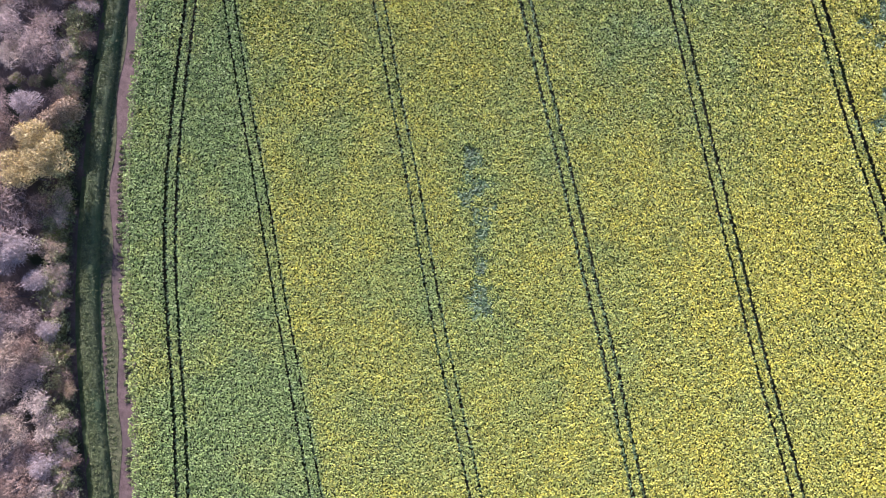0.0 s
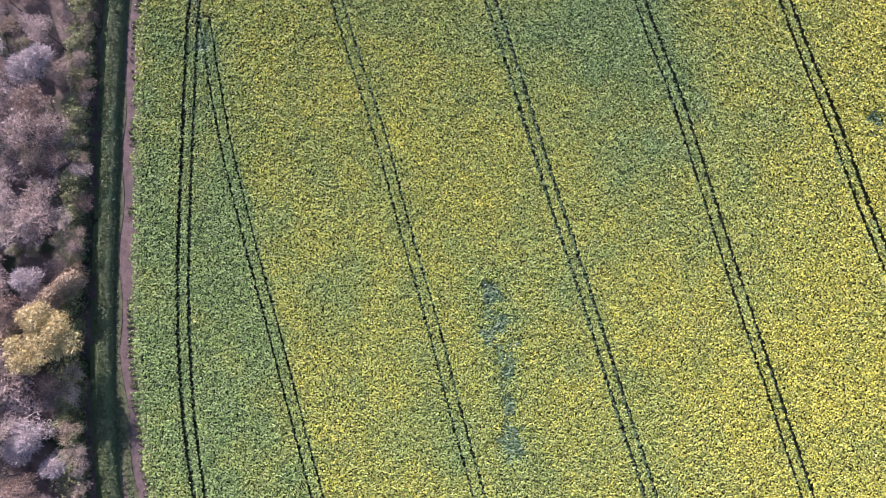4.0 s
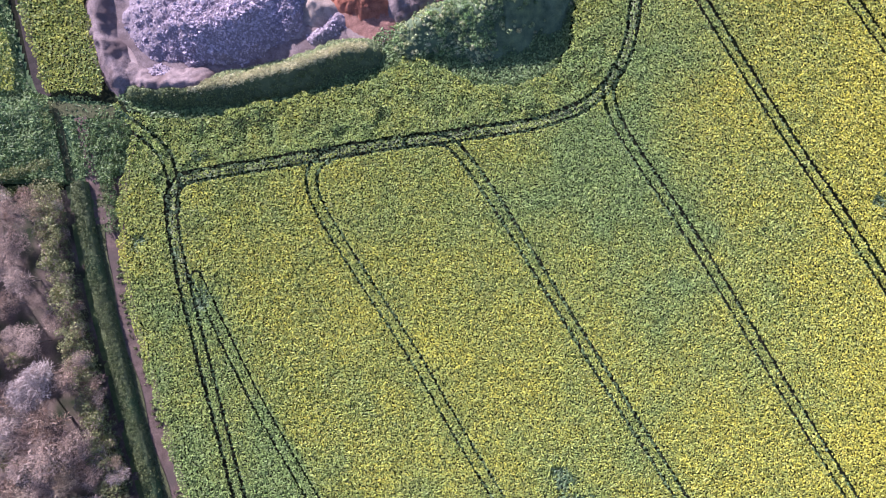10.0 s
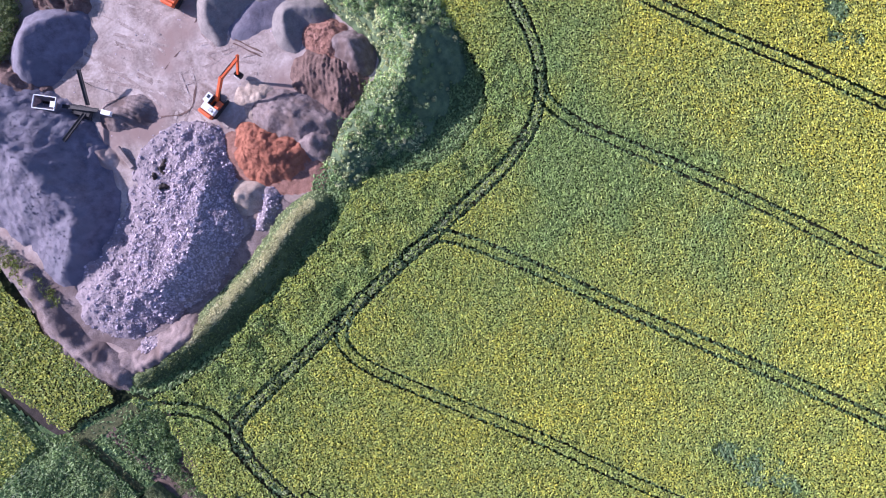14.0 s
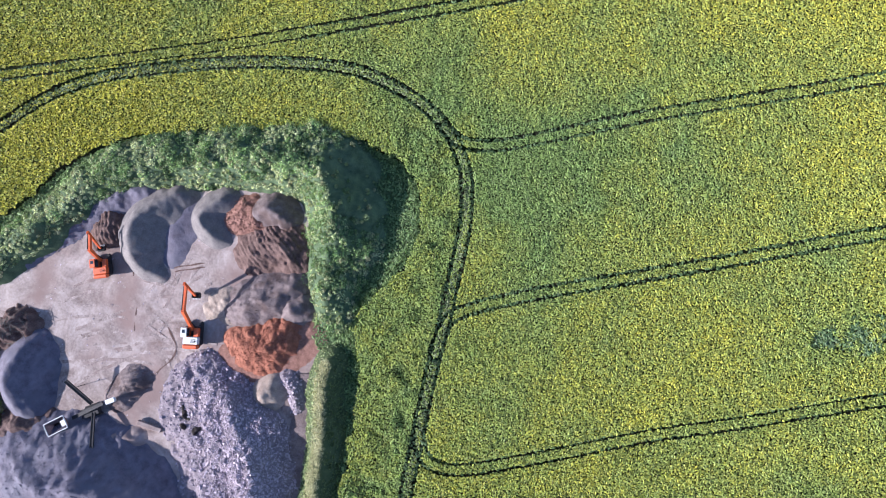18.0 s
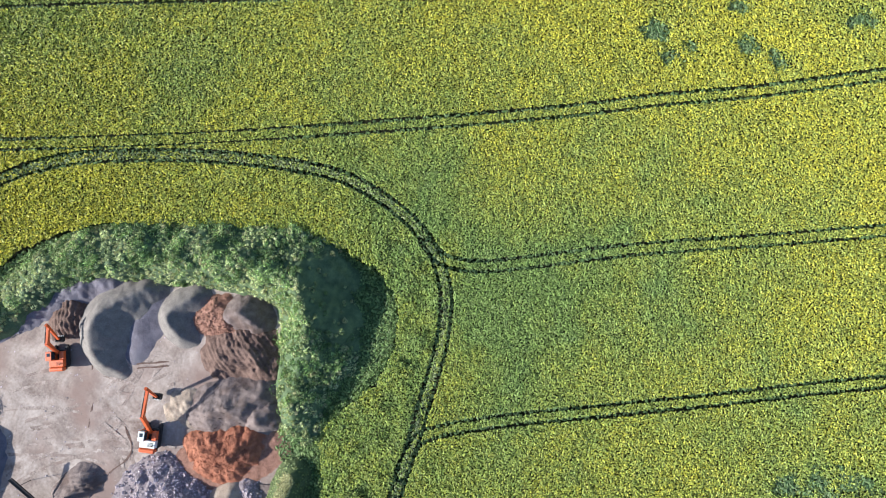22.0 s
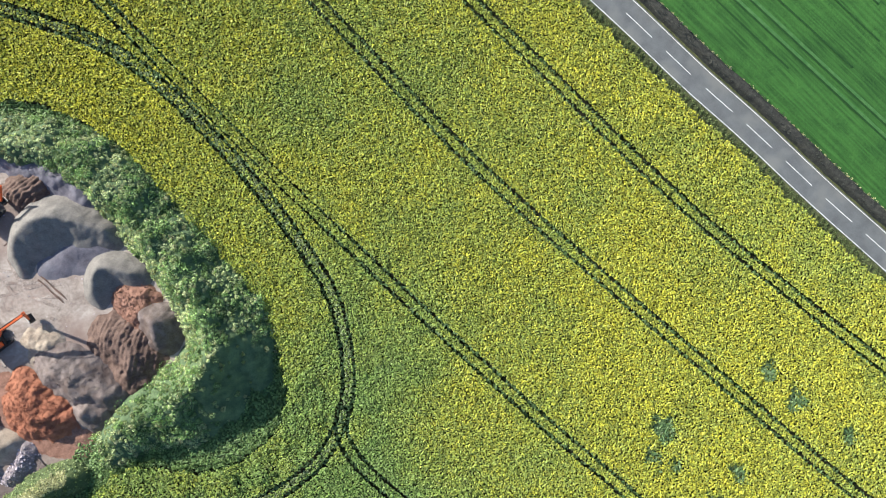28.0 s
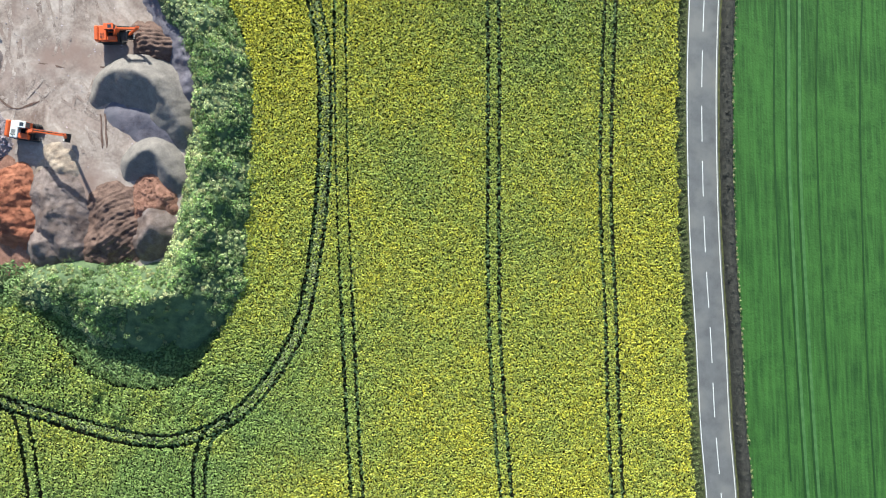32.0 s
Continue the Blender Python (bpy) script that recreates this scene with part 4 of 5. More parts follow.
def tree(n, height, spread):
    """One tree of the sort n at the origin: a trunk, limbs and a crown of twigs and leaves."""
    sort, material, label, twigs, width, leaves = SORTS[n]
    rng = np.random.default_rng(50 + n)
    top = anchor("tree", Matrix.Identity(4), label, "tree", "trees of the wood")
    bm = bmesh.new()
    lean = rng.normal(size=2) * 0.25
    rod(bm, (0, 0, -0.1), (lean[0] * 0.6, lean[1] * 0.6, height * 0.28), 0.17, 0.13, 7)
    rod(bm, (lean[0] * 0.6, lean[1] * 0.6, height * 0.27), (lean[0], lean[1], height * 0.55), 0.13, 0.08, 7)
    part("trunk", bm, M_BARK, top)
    lumps, sizes = [], []
    for k in range(9):
        turn = k * 2.4 + rng.random() * 0.6
        out = spread * (0.25 + 0.5 * rng.random()) if k else 0.1
        c = np.array([lean[0] + out * math.cos(turn), lean[1] + out * math.sin(turn), height * (0.66 + 0.2 * rng.random() - 0.12 * out / spread)])
        lumps.append(c)
        sizes.append(spread * (0.38 + 0.2 * rng.random()))
        if k < 6:
            bm = bmesh.new()
            start = Vector((lean[0] * 0.7, lean[1] * 0.7, height * (0.25 + 0.04 * k)))
            mid = start.lerp(Vector(c), 0.5) + Vector((0, 0, 0.35))
            rod(bm, start, mid, 0.075, 0.055, 6)
            rod(bm, mid, Vector(c) + Vector((0, 0, sizes[-1] * 0.4)), 0.055, 0.02, 6)
            part("limb", bm, M_BARK, top)
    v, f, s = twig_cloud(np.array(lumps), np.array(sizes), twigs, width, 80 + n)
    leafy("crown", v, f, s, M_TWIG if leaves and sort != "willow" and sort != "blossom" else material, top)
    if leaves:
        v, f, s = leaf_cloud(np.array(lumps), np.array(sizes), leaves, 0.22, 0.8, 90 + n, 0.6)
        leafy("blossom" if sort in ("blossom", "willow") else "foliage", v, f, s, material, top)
    return top


models = [tree(n, h, r) for n, (h, r) in enumerate([(10.0, 3.5), (9.5, 3.2), (8.5, 3.4), (8.5, 3.0), (11.0, 4.0), (7.5, 2.8)])]
rng = np.random.default_rng(5)
spots = []
# (how far along the wood's edge, how far inside it, sort): trees that stand out
STAND_OUT = [(-71.0, 0.5, 4), (-74.6, -2.5, 4), (-74.5, 3.0, 4), (-91.5, 44.5, 3), (-94, 42, 3), (-70.5, -14.3, 3), (-72.5, -17, 3), (-66, -18, 3), (-58, -28, 5), (-54.5, -33, 1), (-54.5, -39, 1), (-57, -36, 1),
             (-94.6, 68.4, 5), (-93.4, 62.7, 5), (-91.4, 58, 5), (-93.6, 65.5, 5), (-88.8, 49, 5), (-86.6, 40, 5), (-82.6, 26, 5), (-79, 16, 5), (-95.5, 71.8, 1), (-91.6, 53.4, 2), (-99.2, 71.2, 2), (-103.2, 70.6, 1), (-97.6, 74.2, 2), (-101.4, 73.8, 1), (-106, 72.6, 2)]
for a, b, n in STAND_OUT:
    spots.append((a, b, n))
tries = np.stack([rng.uniform(-116, -36, 14000), rng.uniform(-64, 75.5, 14000)], 1)
for a, b in tries[inside(tries[:, 0], tries[:, 1], wood_poly)]:
    edge = np.hypot(WOOD_LINE[:, 0] - a, WOOD_LINE[:, 1] - b).min()
    room = 1.8 + 1.5 * min(edge / 7, 1)
    if edge < 0.3 or edge > 21 or any(math.hypot(a - p, b - q) < room + (1.2 if k < 3 else 0.6 if k < len(STAND_OUT) else 0) for k, (p, q, _) in enumerate(spots)):
        continue
    draw = rng.random()
    spots.append((a, b, 0 if draw < 0.30 else 1 if draw < 0.60 else 2 if draw < 0.84 else 3 if draw < 0.88 else 5))
first = set()
for a, b, n in spots:
    edge = np.hypot(WOOD_LINE[:, 0] - a, WOOD_LINE[:, 1] - b).min()
    s = rng.uniform(0.85, 1.12) * (1.0 if n == 4 else 0.6 if n == 5 else min(1.0, 0.52 + 0.07 * edge) * (0.72 if b > 48 else 1.0))
    m = pose(a, b, 0, 0, 0, rng.uniform(0, 360)) @ Matrix.Scale(s, 4)
    if n in first:
        made = copy_thing(models[n], m)
        made.matrix_basis = m
    else:
        first.add(n)
        models[n].matrix_basis = m


def scrub(name, x, y, z, radius, count, size, material, label, category, seed, flat=0.7, tone=None):
    """Bushes and tall weeds, joined, at places on the ground or a bank."""
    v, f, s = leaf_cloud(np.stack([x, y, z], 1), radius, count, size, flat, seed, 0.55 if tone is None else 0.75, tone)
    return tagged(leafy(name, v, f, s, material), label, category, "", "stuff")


def along(curve, low, high, step, seed):
    """Places scattered beside a curve, from low to high metres to its left."""
    rng = np.random.default_rng(seed)
    count = int(len(curve) * np.linalg.norm(curve[1, :2] - curve[0, :2]) / step)
    at = rng.integers(0, len(curve), count)
    off = rng.uniform(low, high, count)
    way = np.gradient(curve[:, :2], axis=0)
    way /= np.linalg.norm(way, axis=1)[:, None]
    p = curve[at, :2] + np.stack([-way[:, 1], way[:, 0]], 1)[at] * off[:, None] + rng.normal(size=(count, 2)) * 0.15
    return p[:, 0], p[:, 1], off


# dull grass strip that stands for the shadowed half of the track
ribbon("shaded_track_grass", beside(west, 4.2), beside(west, 2.5 + 0.35 * np.sin(np.arange(len(west)) * 0.37)), 0.19, M_DIM, 5, 0.14, 62, "grassed side of a farm track, dulled for shade", "grass")

# weeds on the track's edges
x, y, off = along(west, 0.0, 1.3, 0.05, 84)
k = fbm(x, y, 6, 85) > 0.47
x, y = x[k], y[k]
scrub("weeds", x, y, np.full(len(x), 0.15), 0.2 + 0.2 * np.random.default_rng(86).random(len(x)), 8, 0.2, M_HEDGE, "low weeds at the edge of an earth track", "weeds", 87)
x, y, off = along(west, 3.0, 4.4, 0.05, 88)
scrub("weeds", x, y, np.full(len(x), 0.12), 0.2 + 0.2 * np.random.default_rng(89).random(len(x)), 8, 0.2, M_ROUGH, "rough grass beside a clipped hedge", "weeds", 90)

# clipped hedge and grass between the wood and the track
grass_strip = beside(WOOD_LINE, -0.2), beside(WOOD_LINE, -4.6)
ribbon("grass_strip", grass_strip[0], grass_strip[1], 0.17, M_VERGE, 6, 0.3, label="strip of rough grass between wood and track", category="grass")
hedge_rng = np.random.default_rng(4)


def clipped_hedge(curve, inner, outer, height, material, label):
    """A clipped hedge along a curve: a body with steep flanks and a nearly flat, uneven top."""
    s = np.array([0, 0.04, 0.14, 0.32, 0.5, 0.68, 0.86, 0.96, 1.0])
    rise = np.array([0, 0.55, 0.88, 0.97, 1.0, 0.97, 0.88, 0.55, 0]) * height
    left, right = beside(curve, inner), beside(curve, outer)
    grid = left[:, None, :] * (1 - s[None, :, None]) + right[:, None, :] * s[None, :, None]
    z = rise[None, :] * (0.82 + 0.36 * fbm(grid[..., 0], grid[..., 1], 1.8, 57)) + 0.05
    grid = grid + 0.3 * (fbm(grid[..., 0], grid[..., 1], 1.3, 58) - 0.5)[..., None]
    n, m = z.shape
    i, j = np.meshgrid(np.arange(n - 1), np.arange(m - 1), indexing="ij")
    a = (i * m + j).ravel()
    me = raw_mesh("hedge", np.dstack([grid, z]).reshape(-1, 3), np.stack([a, a + m, a + m + 1, a + 1], 1), True)
    return tagged(piece("hedge", me, material), label, "hedge", "", "structure")


HEDGE_LINE = spline(WOOD_EDGE, 0.5)[10:]
track_hedge = clipped_hedge(HEDGE_LINE, -1.5, -4.3, 1.6, M_HEDGE_BODY, "clipped shoulder high green hedge beside an earth track")
x, y, off = along(HEDGE_LINE, -4.15, -1.65, 0.022, 3)
z = 1.62 * (1 - np.abs((off + 2.9) / 1.5) ** 3) + 0.1
leaves = scrub("hedge_leaves", x, y, z, 0.16 + 0.12 * hedge_rng.random(len(x)), 6, 0.17, M_ROUGH, "dull green hedge leaves", "", 5, 0.7, hedge_rng.random(len(x)))
leaves.parent, leaves["kind"] = track_hedge, "stuff"
x, y, off = along(WOOD_LINE, 0.4, 3.4, 0.16, 7)
scrub("undergrowth", x, y, 1.0 + 3.6 * np.random.default_rng(19).random(len(x)), 0.8 + 0.7 * np.random.default_rng(20).random(len(x)), 52, 0.27, M_IVY, "ivy and shrubs in dull green leaf along a wood edge", "undergrowth", 16)
x, y = (np.random.default_rng(21).uniform(*c, 8200) for c in ((-118, -36), (-64, 75)))
keep = inside(x, y, wood_poly)
x, y = x[keep], y[keep]
scrub("brushwood", x, y, 2.0 + 4.0 * np.random.default_rng(22).random(len(x)), 1.2 + 0.7 * np.random.default_rng(23).random(len(x)), 60, 0.26, M_BUFF, "tangled buff brushwood under bare trees", "undergrowth", 24)
x, y, off = along(WOOD_LINE, 0.3, 2.6, 0.12, 8)
scrub("undergrowth", x, y, 0.5 + 0.5 * np.random.default_rng(9).random(len(x)), 0.5 + 0.5 * np.random.default_rng(10).random(len(x)), 16, 0.24, M_HEDGE, "dark green brambles along the wood edge", "undergrowth", 6)

# ---- hedges along the road ----
x, y, off = along(ROAD_MID, -4.6, -3.0, 0.07, 12)
scrub("hedge", x, y, 0.05 + 0.3 * np.clip((-off - 3.0) / 1.6, 0, 1), 0.25 + 0.2 * np.random.default_rng(14).random(len(x)), 9, 0.2, M_ROUGH, "rough low hedge and tall grass between crop and road", "hedge", 15)
# pale rim added for the hedge's sunlit edge, light put into its colour
x, y, off = along(ROAD_MID, 4.85, 5.2, 0.12, 26)
scrub("pale_lit_rim", x, y, 0.3 + 0.3 * np.random.default_rng(27).random(len(x)), 0.18 + 0.12 * np.random.default_rng(28).random(len(x)), 8, 0.2, M_DRY, "thin pale rim standing for a hedge's sunlit edge", "grass", 29)
clipped_hedge(ROAD_MID, 4.95, 3.05, 1.4, M_HEDGE_DARK, "dark clipped bare hedge between road and green field")
x, y, off = along(ROAD_MID, 3.3, 4.7, 0.11, 16)
scrub("hedge_twigs", x, y, 0.9 + 0.5 * np.random.default_rng(17).random(len(x)), 0.38 + 0.2 * np.random.default_rng(18).random(len(x)), 9, 0.2, M_BARE_HEDGE, "dark twigs on top of a clipped hedge", "hedge", 19)

# ---- weeds on the banks ----
rng = np.random.default_rng(33)


def on_bank(ridge, slope, seed, rough, lump, count, wide, density, outer=0.0):
    r = spline(ridge, 0.5)
    at = rng.integers(0, len(r), count)
    x, y = r[at, 0] + rng.uniform(-wide, wide, count), r[at, 1] + rng.uniform(-wide, wide, count)
    z = heap_height(x, y, ridge, slope, seed, rough, lump, outer=outer)
    keep = (z > 0.3) & (fbm(x, y, 4.5, 70) + 0.25 * rng.random(count) > density)
    return x[keep], y[keep], z[keep]


def spaced(x, y, gap):
    """Of scattered places, those that keep a distance from one another, about one to a cell."""
    cells = {}
    for n, key in enumerate(zip((x // gap).astype(int), (y // gap).astype(int))):
        cells.setdefault(key, n)
    return np.array(sorted(cells.values()))


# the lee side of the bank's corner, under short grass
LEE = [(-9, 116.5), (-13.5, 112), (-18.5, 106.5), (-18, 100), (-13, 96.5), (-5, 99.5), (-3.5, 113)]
x, y, z = on_bank(BANK_A, 0.85, 11, 1.7, 2.6, 26000, 9.5, 0.0, 0.25)
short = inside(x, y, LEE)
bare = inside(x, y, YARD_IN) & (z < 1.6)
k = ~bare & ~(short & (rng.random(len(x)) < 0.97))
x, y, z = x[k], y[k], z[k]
# patch rises near the yard and northwards: sunlit slopes painted as paler growth
crest = near(x, y, spline(YARD_IN[9:19], 0.5), 4.0)
patch = fbm(x, y, 4.0, 73) + 0.25 * (rng.random(len(x)) - 0.5) + 0.16 * np.clip((3.5 - crest) / 3, 0, 1) + 0.12 * np.clip((y - 140) / 8, 0, 1)
for cover, low, high, gap, big, material, label in (
    ("bramble_cover", 0.0, 0.47, 0.95, 1.0, M_BRAMBLE, "dark green brambles and nettles"),
    ("weed_cover", 0.41, 2.0, 0.72, 0.7, M_WEED, "pale green weeds and dry stalks"),
    ("shrub_cover", 0.0, 0.46, 2.1, 1.9, M_BRAMBLE, "low bramble bushes"),
    ("dead_growth", 0.50, 2.0, 1.2, 0.6, M_DRY, "pale dead stalks"),
):
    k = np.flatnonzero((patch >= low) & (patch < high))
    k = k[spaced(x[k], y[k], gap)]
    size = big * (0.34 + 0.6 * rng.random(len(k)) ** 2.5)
    # inside LEE the tone drops to zero: the bank's shade put into colour
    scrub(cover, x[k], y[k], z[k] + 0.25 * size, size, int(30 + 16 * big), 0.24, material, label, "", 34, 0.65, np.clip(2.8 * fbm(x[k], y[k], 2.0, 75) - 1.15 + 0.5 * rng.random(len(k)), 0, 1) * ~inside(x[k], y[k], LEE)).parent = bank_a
# weeds that run out from the banks into the edge of the crop
x, y, off = along(spline(BANK_OUT[7:19], 0.5), -1.2, 2.6, 0.075, 95)
k = fbm(x, y, 3, 96) > 0.36
x, y = x[k], y[k]
scrub("weeds", x, y, 0.3 + 0.6 * rng.random(len(x)), 0.25 + 0.4 * rng.random(len(x)) ** 2, 14, 0.22, M_LUSH_LEAF, "rank green weeds where a bank meets the crop", "weeds", 99, 0.8, rng.random(len(x)))
x, y, z = on_bank(BANK_B, 0.9, 12, 0.8, 2.5, 3500, 4.5, 0.45)
far_off = near(x, y, spline(BANK_B, 0.25), 3.0) > 0.9
x, y, z = x[far_off], y[far_off], z[far_off]
# pale plants north, dull ones south: sun and shade put into their colour
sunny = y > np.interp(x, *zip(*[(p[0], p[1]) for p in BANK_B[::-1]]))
for cover, k, material, label in (("weed_cover", ~sunny, M_HEDGE, "dull green grass and weeds"), ("sunny_side_cover", sunny, M_WEED, "green grass, paled for the sunny side")):
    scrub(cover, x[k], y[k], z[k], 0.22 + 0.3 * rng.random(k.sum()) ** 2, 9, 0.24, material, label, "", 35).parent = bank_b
# dry grass lies mostly towards the sun and also pales that side
crest = spline(BANK_B, 0.5)
x, y, off = along(crest[: len(crest) * 3 // 4], -1.7, 0.4, 0.016, 37)
z = heap_height(x, y, BANK_B, 0.9, 12, 0.8, 2.5)
scrub("dry_grass", x, y, z + 0.1, 0.25 + 0.2 * rng.random(len(x)), 9, 0.2, M_DRY, "pale dry grass on the crest", "", 38, 0.5, np.clip(1.6 * fbm(x, y, 2.5, 39) - 0.3, 0, 1)).parent = bank_b

x, y, off = along(crest[len(crest) * 2 // 3 :], -2.6, 2.4, 0.025, 83)
z = heap_height(x, y, BANK_B, 0.9, 12, 0.8, 2.5)
x, y, z = x[z > 0], y[z > 0], z[z > 0]
scrub("weed_cover", x, y, z, 0.2 + 0.25 * rng.random(len(x)) ** 2, 9, 0.22, M_HEDGE, "dull green grass and weeds", "", 40, 0.7, rng.random(len(x))).parent = bank_b

# ---- corner by the gate: rough grass, bushes and small plots ----
PLOT_A = [(-94, 128), (-91.8, 117), (-91, 108), (-87.6, 98), (-87.3, 93.2), (-96.3, 93), (-98.6, 96), (-101, 103.3), (-105, 114), (-108, 126), (-104, 136), (-95, 138)]
PLOT_B = [(-103.5, 100), (-102.5, 93.6), (-112, 91), (-126, 96), (-126, 118), (-110, 116)]
sheet("gate_grass", [(-126, 76), (-93.2, 77.2), (-85, 77), (-81, 87.5), (-85.5, 91.5), (-97, 92.6), (-101, 97), (-108, 118), (-135, 118), (-135, 76)], 0.01, 0.5, M_LUSH, "lush rough grass at a field corner", "grass", 0.12, 8)
for poly, name in ((PLOT_A, "a"), (PLOT_B, "b")):
    p = np.array(poly)
    x, y = field_places(p[:, 0].min(), p[:, 0].max(), p[:, 1].min(), p[:, 1].max(), 0.24, poly)
    b = np.clip(0.30 + 0.5 * (fbm(x, y, 6, 61) - 0.5) + (RNG.random(len(x)) - 0.5) * 0.5, 0, 1)
    stand("rapeseed_plot", x, y, b, 1.2 + 0.4 * (RNG.random(len(x)) - 0.5) + 0.34 * (lattice(x, y, 0.5, 22) - 0.5), 0.13 + 0.065 * RNG.random(len(x)), 0.12 + 0.16 * RNG.random(len(x)), M_RAPE, "small strip of flowering rapeseed beside a yard", "crop")
corner = [(-125, 77), (-93.5, 77.5), (-86.5, 77.6), (-83.2, 79), (-82.2, 87.5), (-85.5, 91), (-90, 92.6), (-97, 92.6), (-101, 95), (-108, 117), (-125, 117)]
x, y = field_places(-112, -82, 76, 112, 0.26, corner)
LANE_END = [(-95, 88), (-85.2, 88.8), (-84.4, 91.4), (-87, 92.4), (-97, 92.4)]
past = x - np.interp(y, [78.5, 91.5], [-92.8, -96.5])
worn = inside(x, y, LANE_END) | ((past > 0) & (past < 1.8) & (y < 90)) | (near(x, y, spline([(-86.4, 70), (-88.2, 76), (-89.6, 82), (-91.4, 89)], 0.5), 2.0) < 0.9)
keep = ~inside(x, y, PLOT_A) & ~inside(x, y, PLOT_B) & ~(worn & (RNG.random(len(x)) < 0.6))
x, y = x[keep], y[keep]
past = x - np.interp(y, [78.5, 91.5], [-92.8, -96.5])
tall = np.where(past < 0, 0.9, np.where(past < 2.2, -0.25, 0.0)) * (y < 92) - 0.5 * ((y > 88.6) & (past > 0))
stand("tall_grass", x, y, np.clip(fbm(x, y, 3, 62) + 0.4 * (RNG.random(len(x)) - 0.5), 0, 1), np.maximum(0.3 + 3.2 * np.clip(fbm(x, y, 4.5, 64) - 0.45, 0, 1) * (past < 0) + 1.5 * np.clip(fbm(x, y, 4.5, 64) - 0.45, 0, 1) * (past > 2.2) + tall, 0.1) + 0.3 * RNG.random(len(x)), 0.14 + 0.09 * RNG.random(len(x)), 0.15 + 0.2 * RNG.random(len(x)), M_LUSH_LEAF, "lush tall grass and nettles at a field corner", "grass")
x, y = field_places(-92, -3, 88, 176, 0.34, YARD)
keep = ~inside(x, y, YARD_IN)
x, y = x[keep], y[keep]
stand("rough_grass", x, y, np.clip(fbm(x, y, 3, 63) + 0.5 * (RNG.random(len(x)) - 0.5), 0, 1), 0.25 + 0.3 * RNG.random(len(x)), 0.17 + 0.1 * RNG.random(len(x)), 0.12 + 0.15 * RNG.random(len(x)), M_LUSH_LEAF, "rough grass at the foot of earth banks", "grass")
# the first two ways are coloured dark for shadow lying on grass
for path, wide, material, label, category in (
    ([(-98, 91), (-92, 90.2), (-85.4, 90)], 1.2, M_DIM, "trodden grass lane at a field gateway, darkened for shade", "track"),
    ([(-95.6, 90), (-94.2, 84.5), (-92.4, 77.6)], 0.6, M_DIM, "narrow trodden path through weeds, darkened for shade", "path"),
    ([(-86.4, 70), (-88.2, 76), (-89.6, 82), (-91.4, 89)], 1.1, M_TRACK, "overgrown end of an earth track", "track"),
):
    way = spline(path, 0.5)
    ribbon("trodden_way", beside(way, wide), beside(way, -wide), 0.2, material, 6, 0.16, 66, label, category)
lane = spline([(-107, 122), (-103, 109), (-100.8, 101), (-99.2, 95.5), (-97.5, 92.5)], 1.0)
# lane coloured near black for the shadow of the crop beside it
ribbon("lane", beside(lane, 0.9), beside(lane, -0.9), 0.14, M_SHADE_EARTH, 4, 0.1, label="narrow earth lane between crop strips, darkened for shade", category="track")
x, y = field_places(-112, -95, 76.5, 89.5, 0.8, [(-112, 76.8), (-95.5, 79.5), (-94.8, 87), (-100, 89.5), (-112, 88.5)])
scrub("bushes", x, y, 0.5 + 0.9 * fbm(x, y, 4, 66), 0.5 + 0.5 * rng.random(len(x)), 16, 0.30, M_LUSH_LEAF, "dense dark green bushes at a field corner", "bushes", 67)
x, y = field_places(-93, -82, 77, 90.5, 0.75, [(-92.5, 80), (-87, 78.5), (-83.5, 79), (-82.5, 86.5), (-86, 88.6), (-91, 88.5)])
keep = fbm(x, y, 3, 68) > 0.30
x, y = x[keep], y[keep]
scrub("weeds", x, y, np.full(len(x), 0.2), 0.35 + 0.3 * rng.random(len(x)), 12, 0.26, M_LUSH_LEAF, "knee high weeds on trampled ground", "weeds", 69)
x, y, off = along(spline([(-106, 74.9), (-100, 76), (-93.6, 77.2)], 0.5), -0.5, 0.5, 0.06, 70)
scrub("hedge", x, y, 0.3 + 0.5 * rng.random(len(x)), 0.35 + 0.2 * rng.random(len(x)), 10, 0.2, M_HEDGE, "thin hedge along the end of a wood", "hedge", 71)
x, y = field_places(-94, -82, 76, 91, 1.5, [(-90.5, 79), (-88, 77), (-84, 77), (-82.6, 84), (-85, 89), (-89, 90)])
keep = fbm(x, y, 4, 76) > 0.45
x, y = x[keep], y[keep]
scrub("bushes", x, y, 0.5 + 0.9 * rng.random(len(x)), 0.6 + 0.6 * rng.random(len(x)), 40, 0.3, M_LUSH_LEAF, "tangled green bushes beside a field gateway", "bushes", 77)
x, y, off = along(spline([(-84.2, 69), (-84.7, 74), (-85.5, 79), (-84, 83), (-83, 87)], 0.5), -1.0, 1.2, 0.07, 80)
scrub("weeds", x, y, 0.3 + 0.6 * rng.random(len(x)), 0.35 + 0.3 * rng.random(len(x)), 14, 0.24, M_LUSH_LEAF, "blue green weeds spilling over the end of a track", "weeds", 81)
x, y, off = along(spline([(-112, 76.4), (-104.5, 78), (-95.4, 80.4)], 0.5), -0.7, 0.7, 0.06, 78)
scrub("hedge", x, y, 0.8 + 0.9 * rng.random(len(x)), 0.5 + 0.3 * rng.random(len(x)), 14, 0.26, M_FRESH, "bright green overgrown hedge across a field corner", "hedge", 79)
x, y = field_places(-100, -94, 83, 93, 1.1, [(-99, 92.6), (-98.6, 87), (-96.6, 83.6), (-95, 84.4), (-95.6, 88), (-96.4, 92.4)])
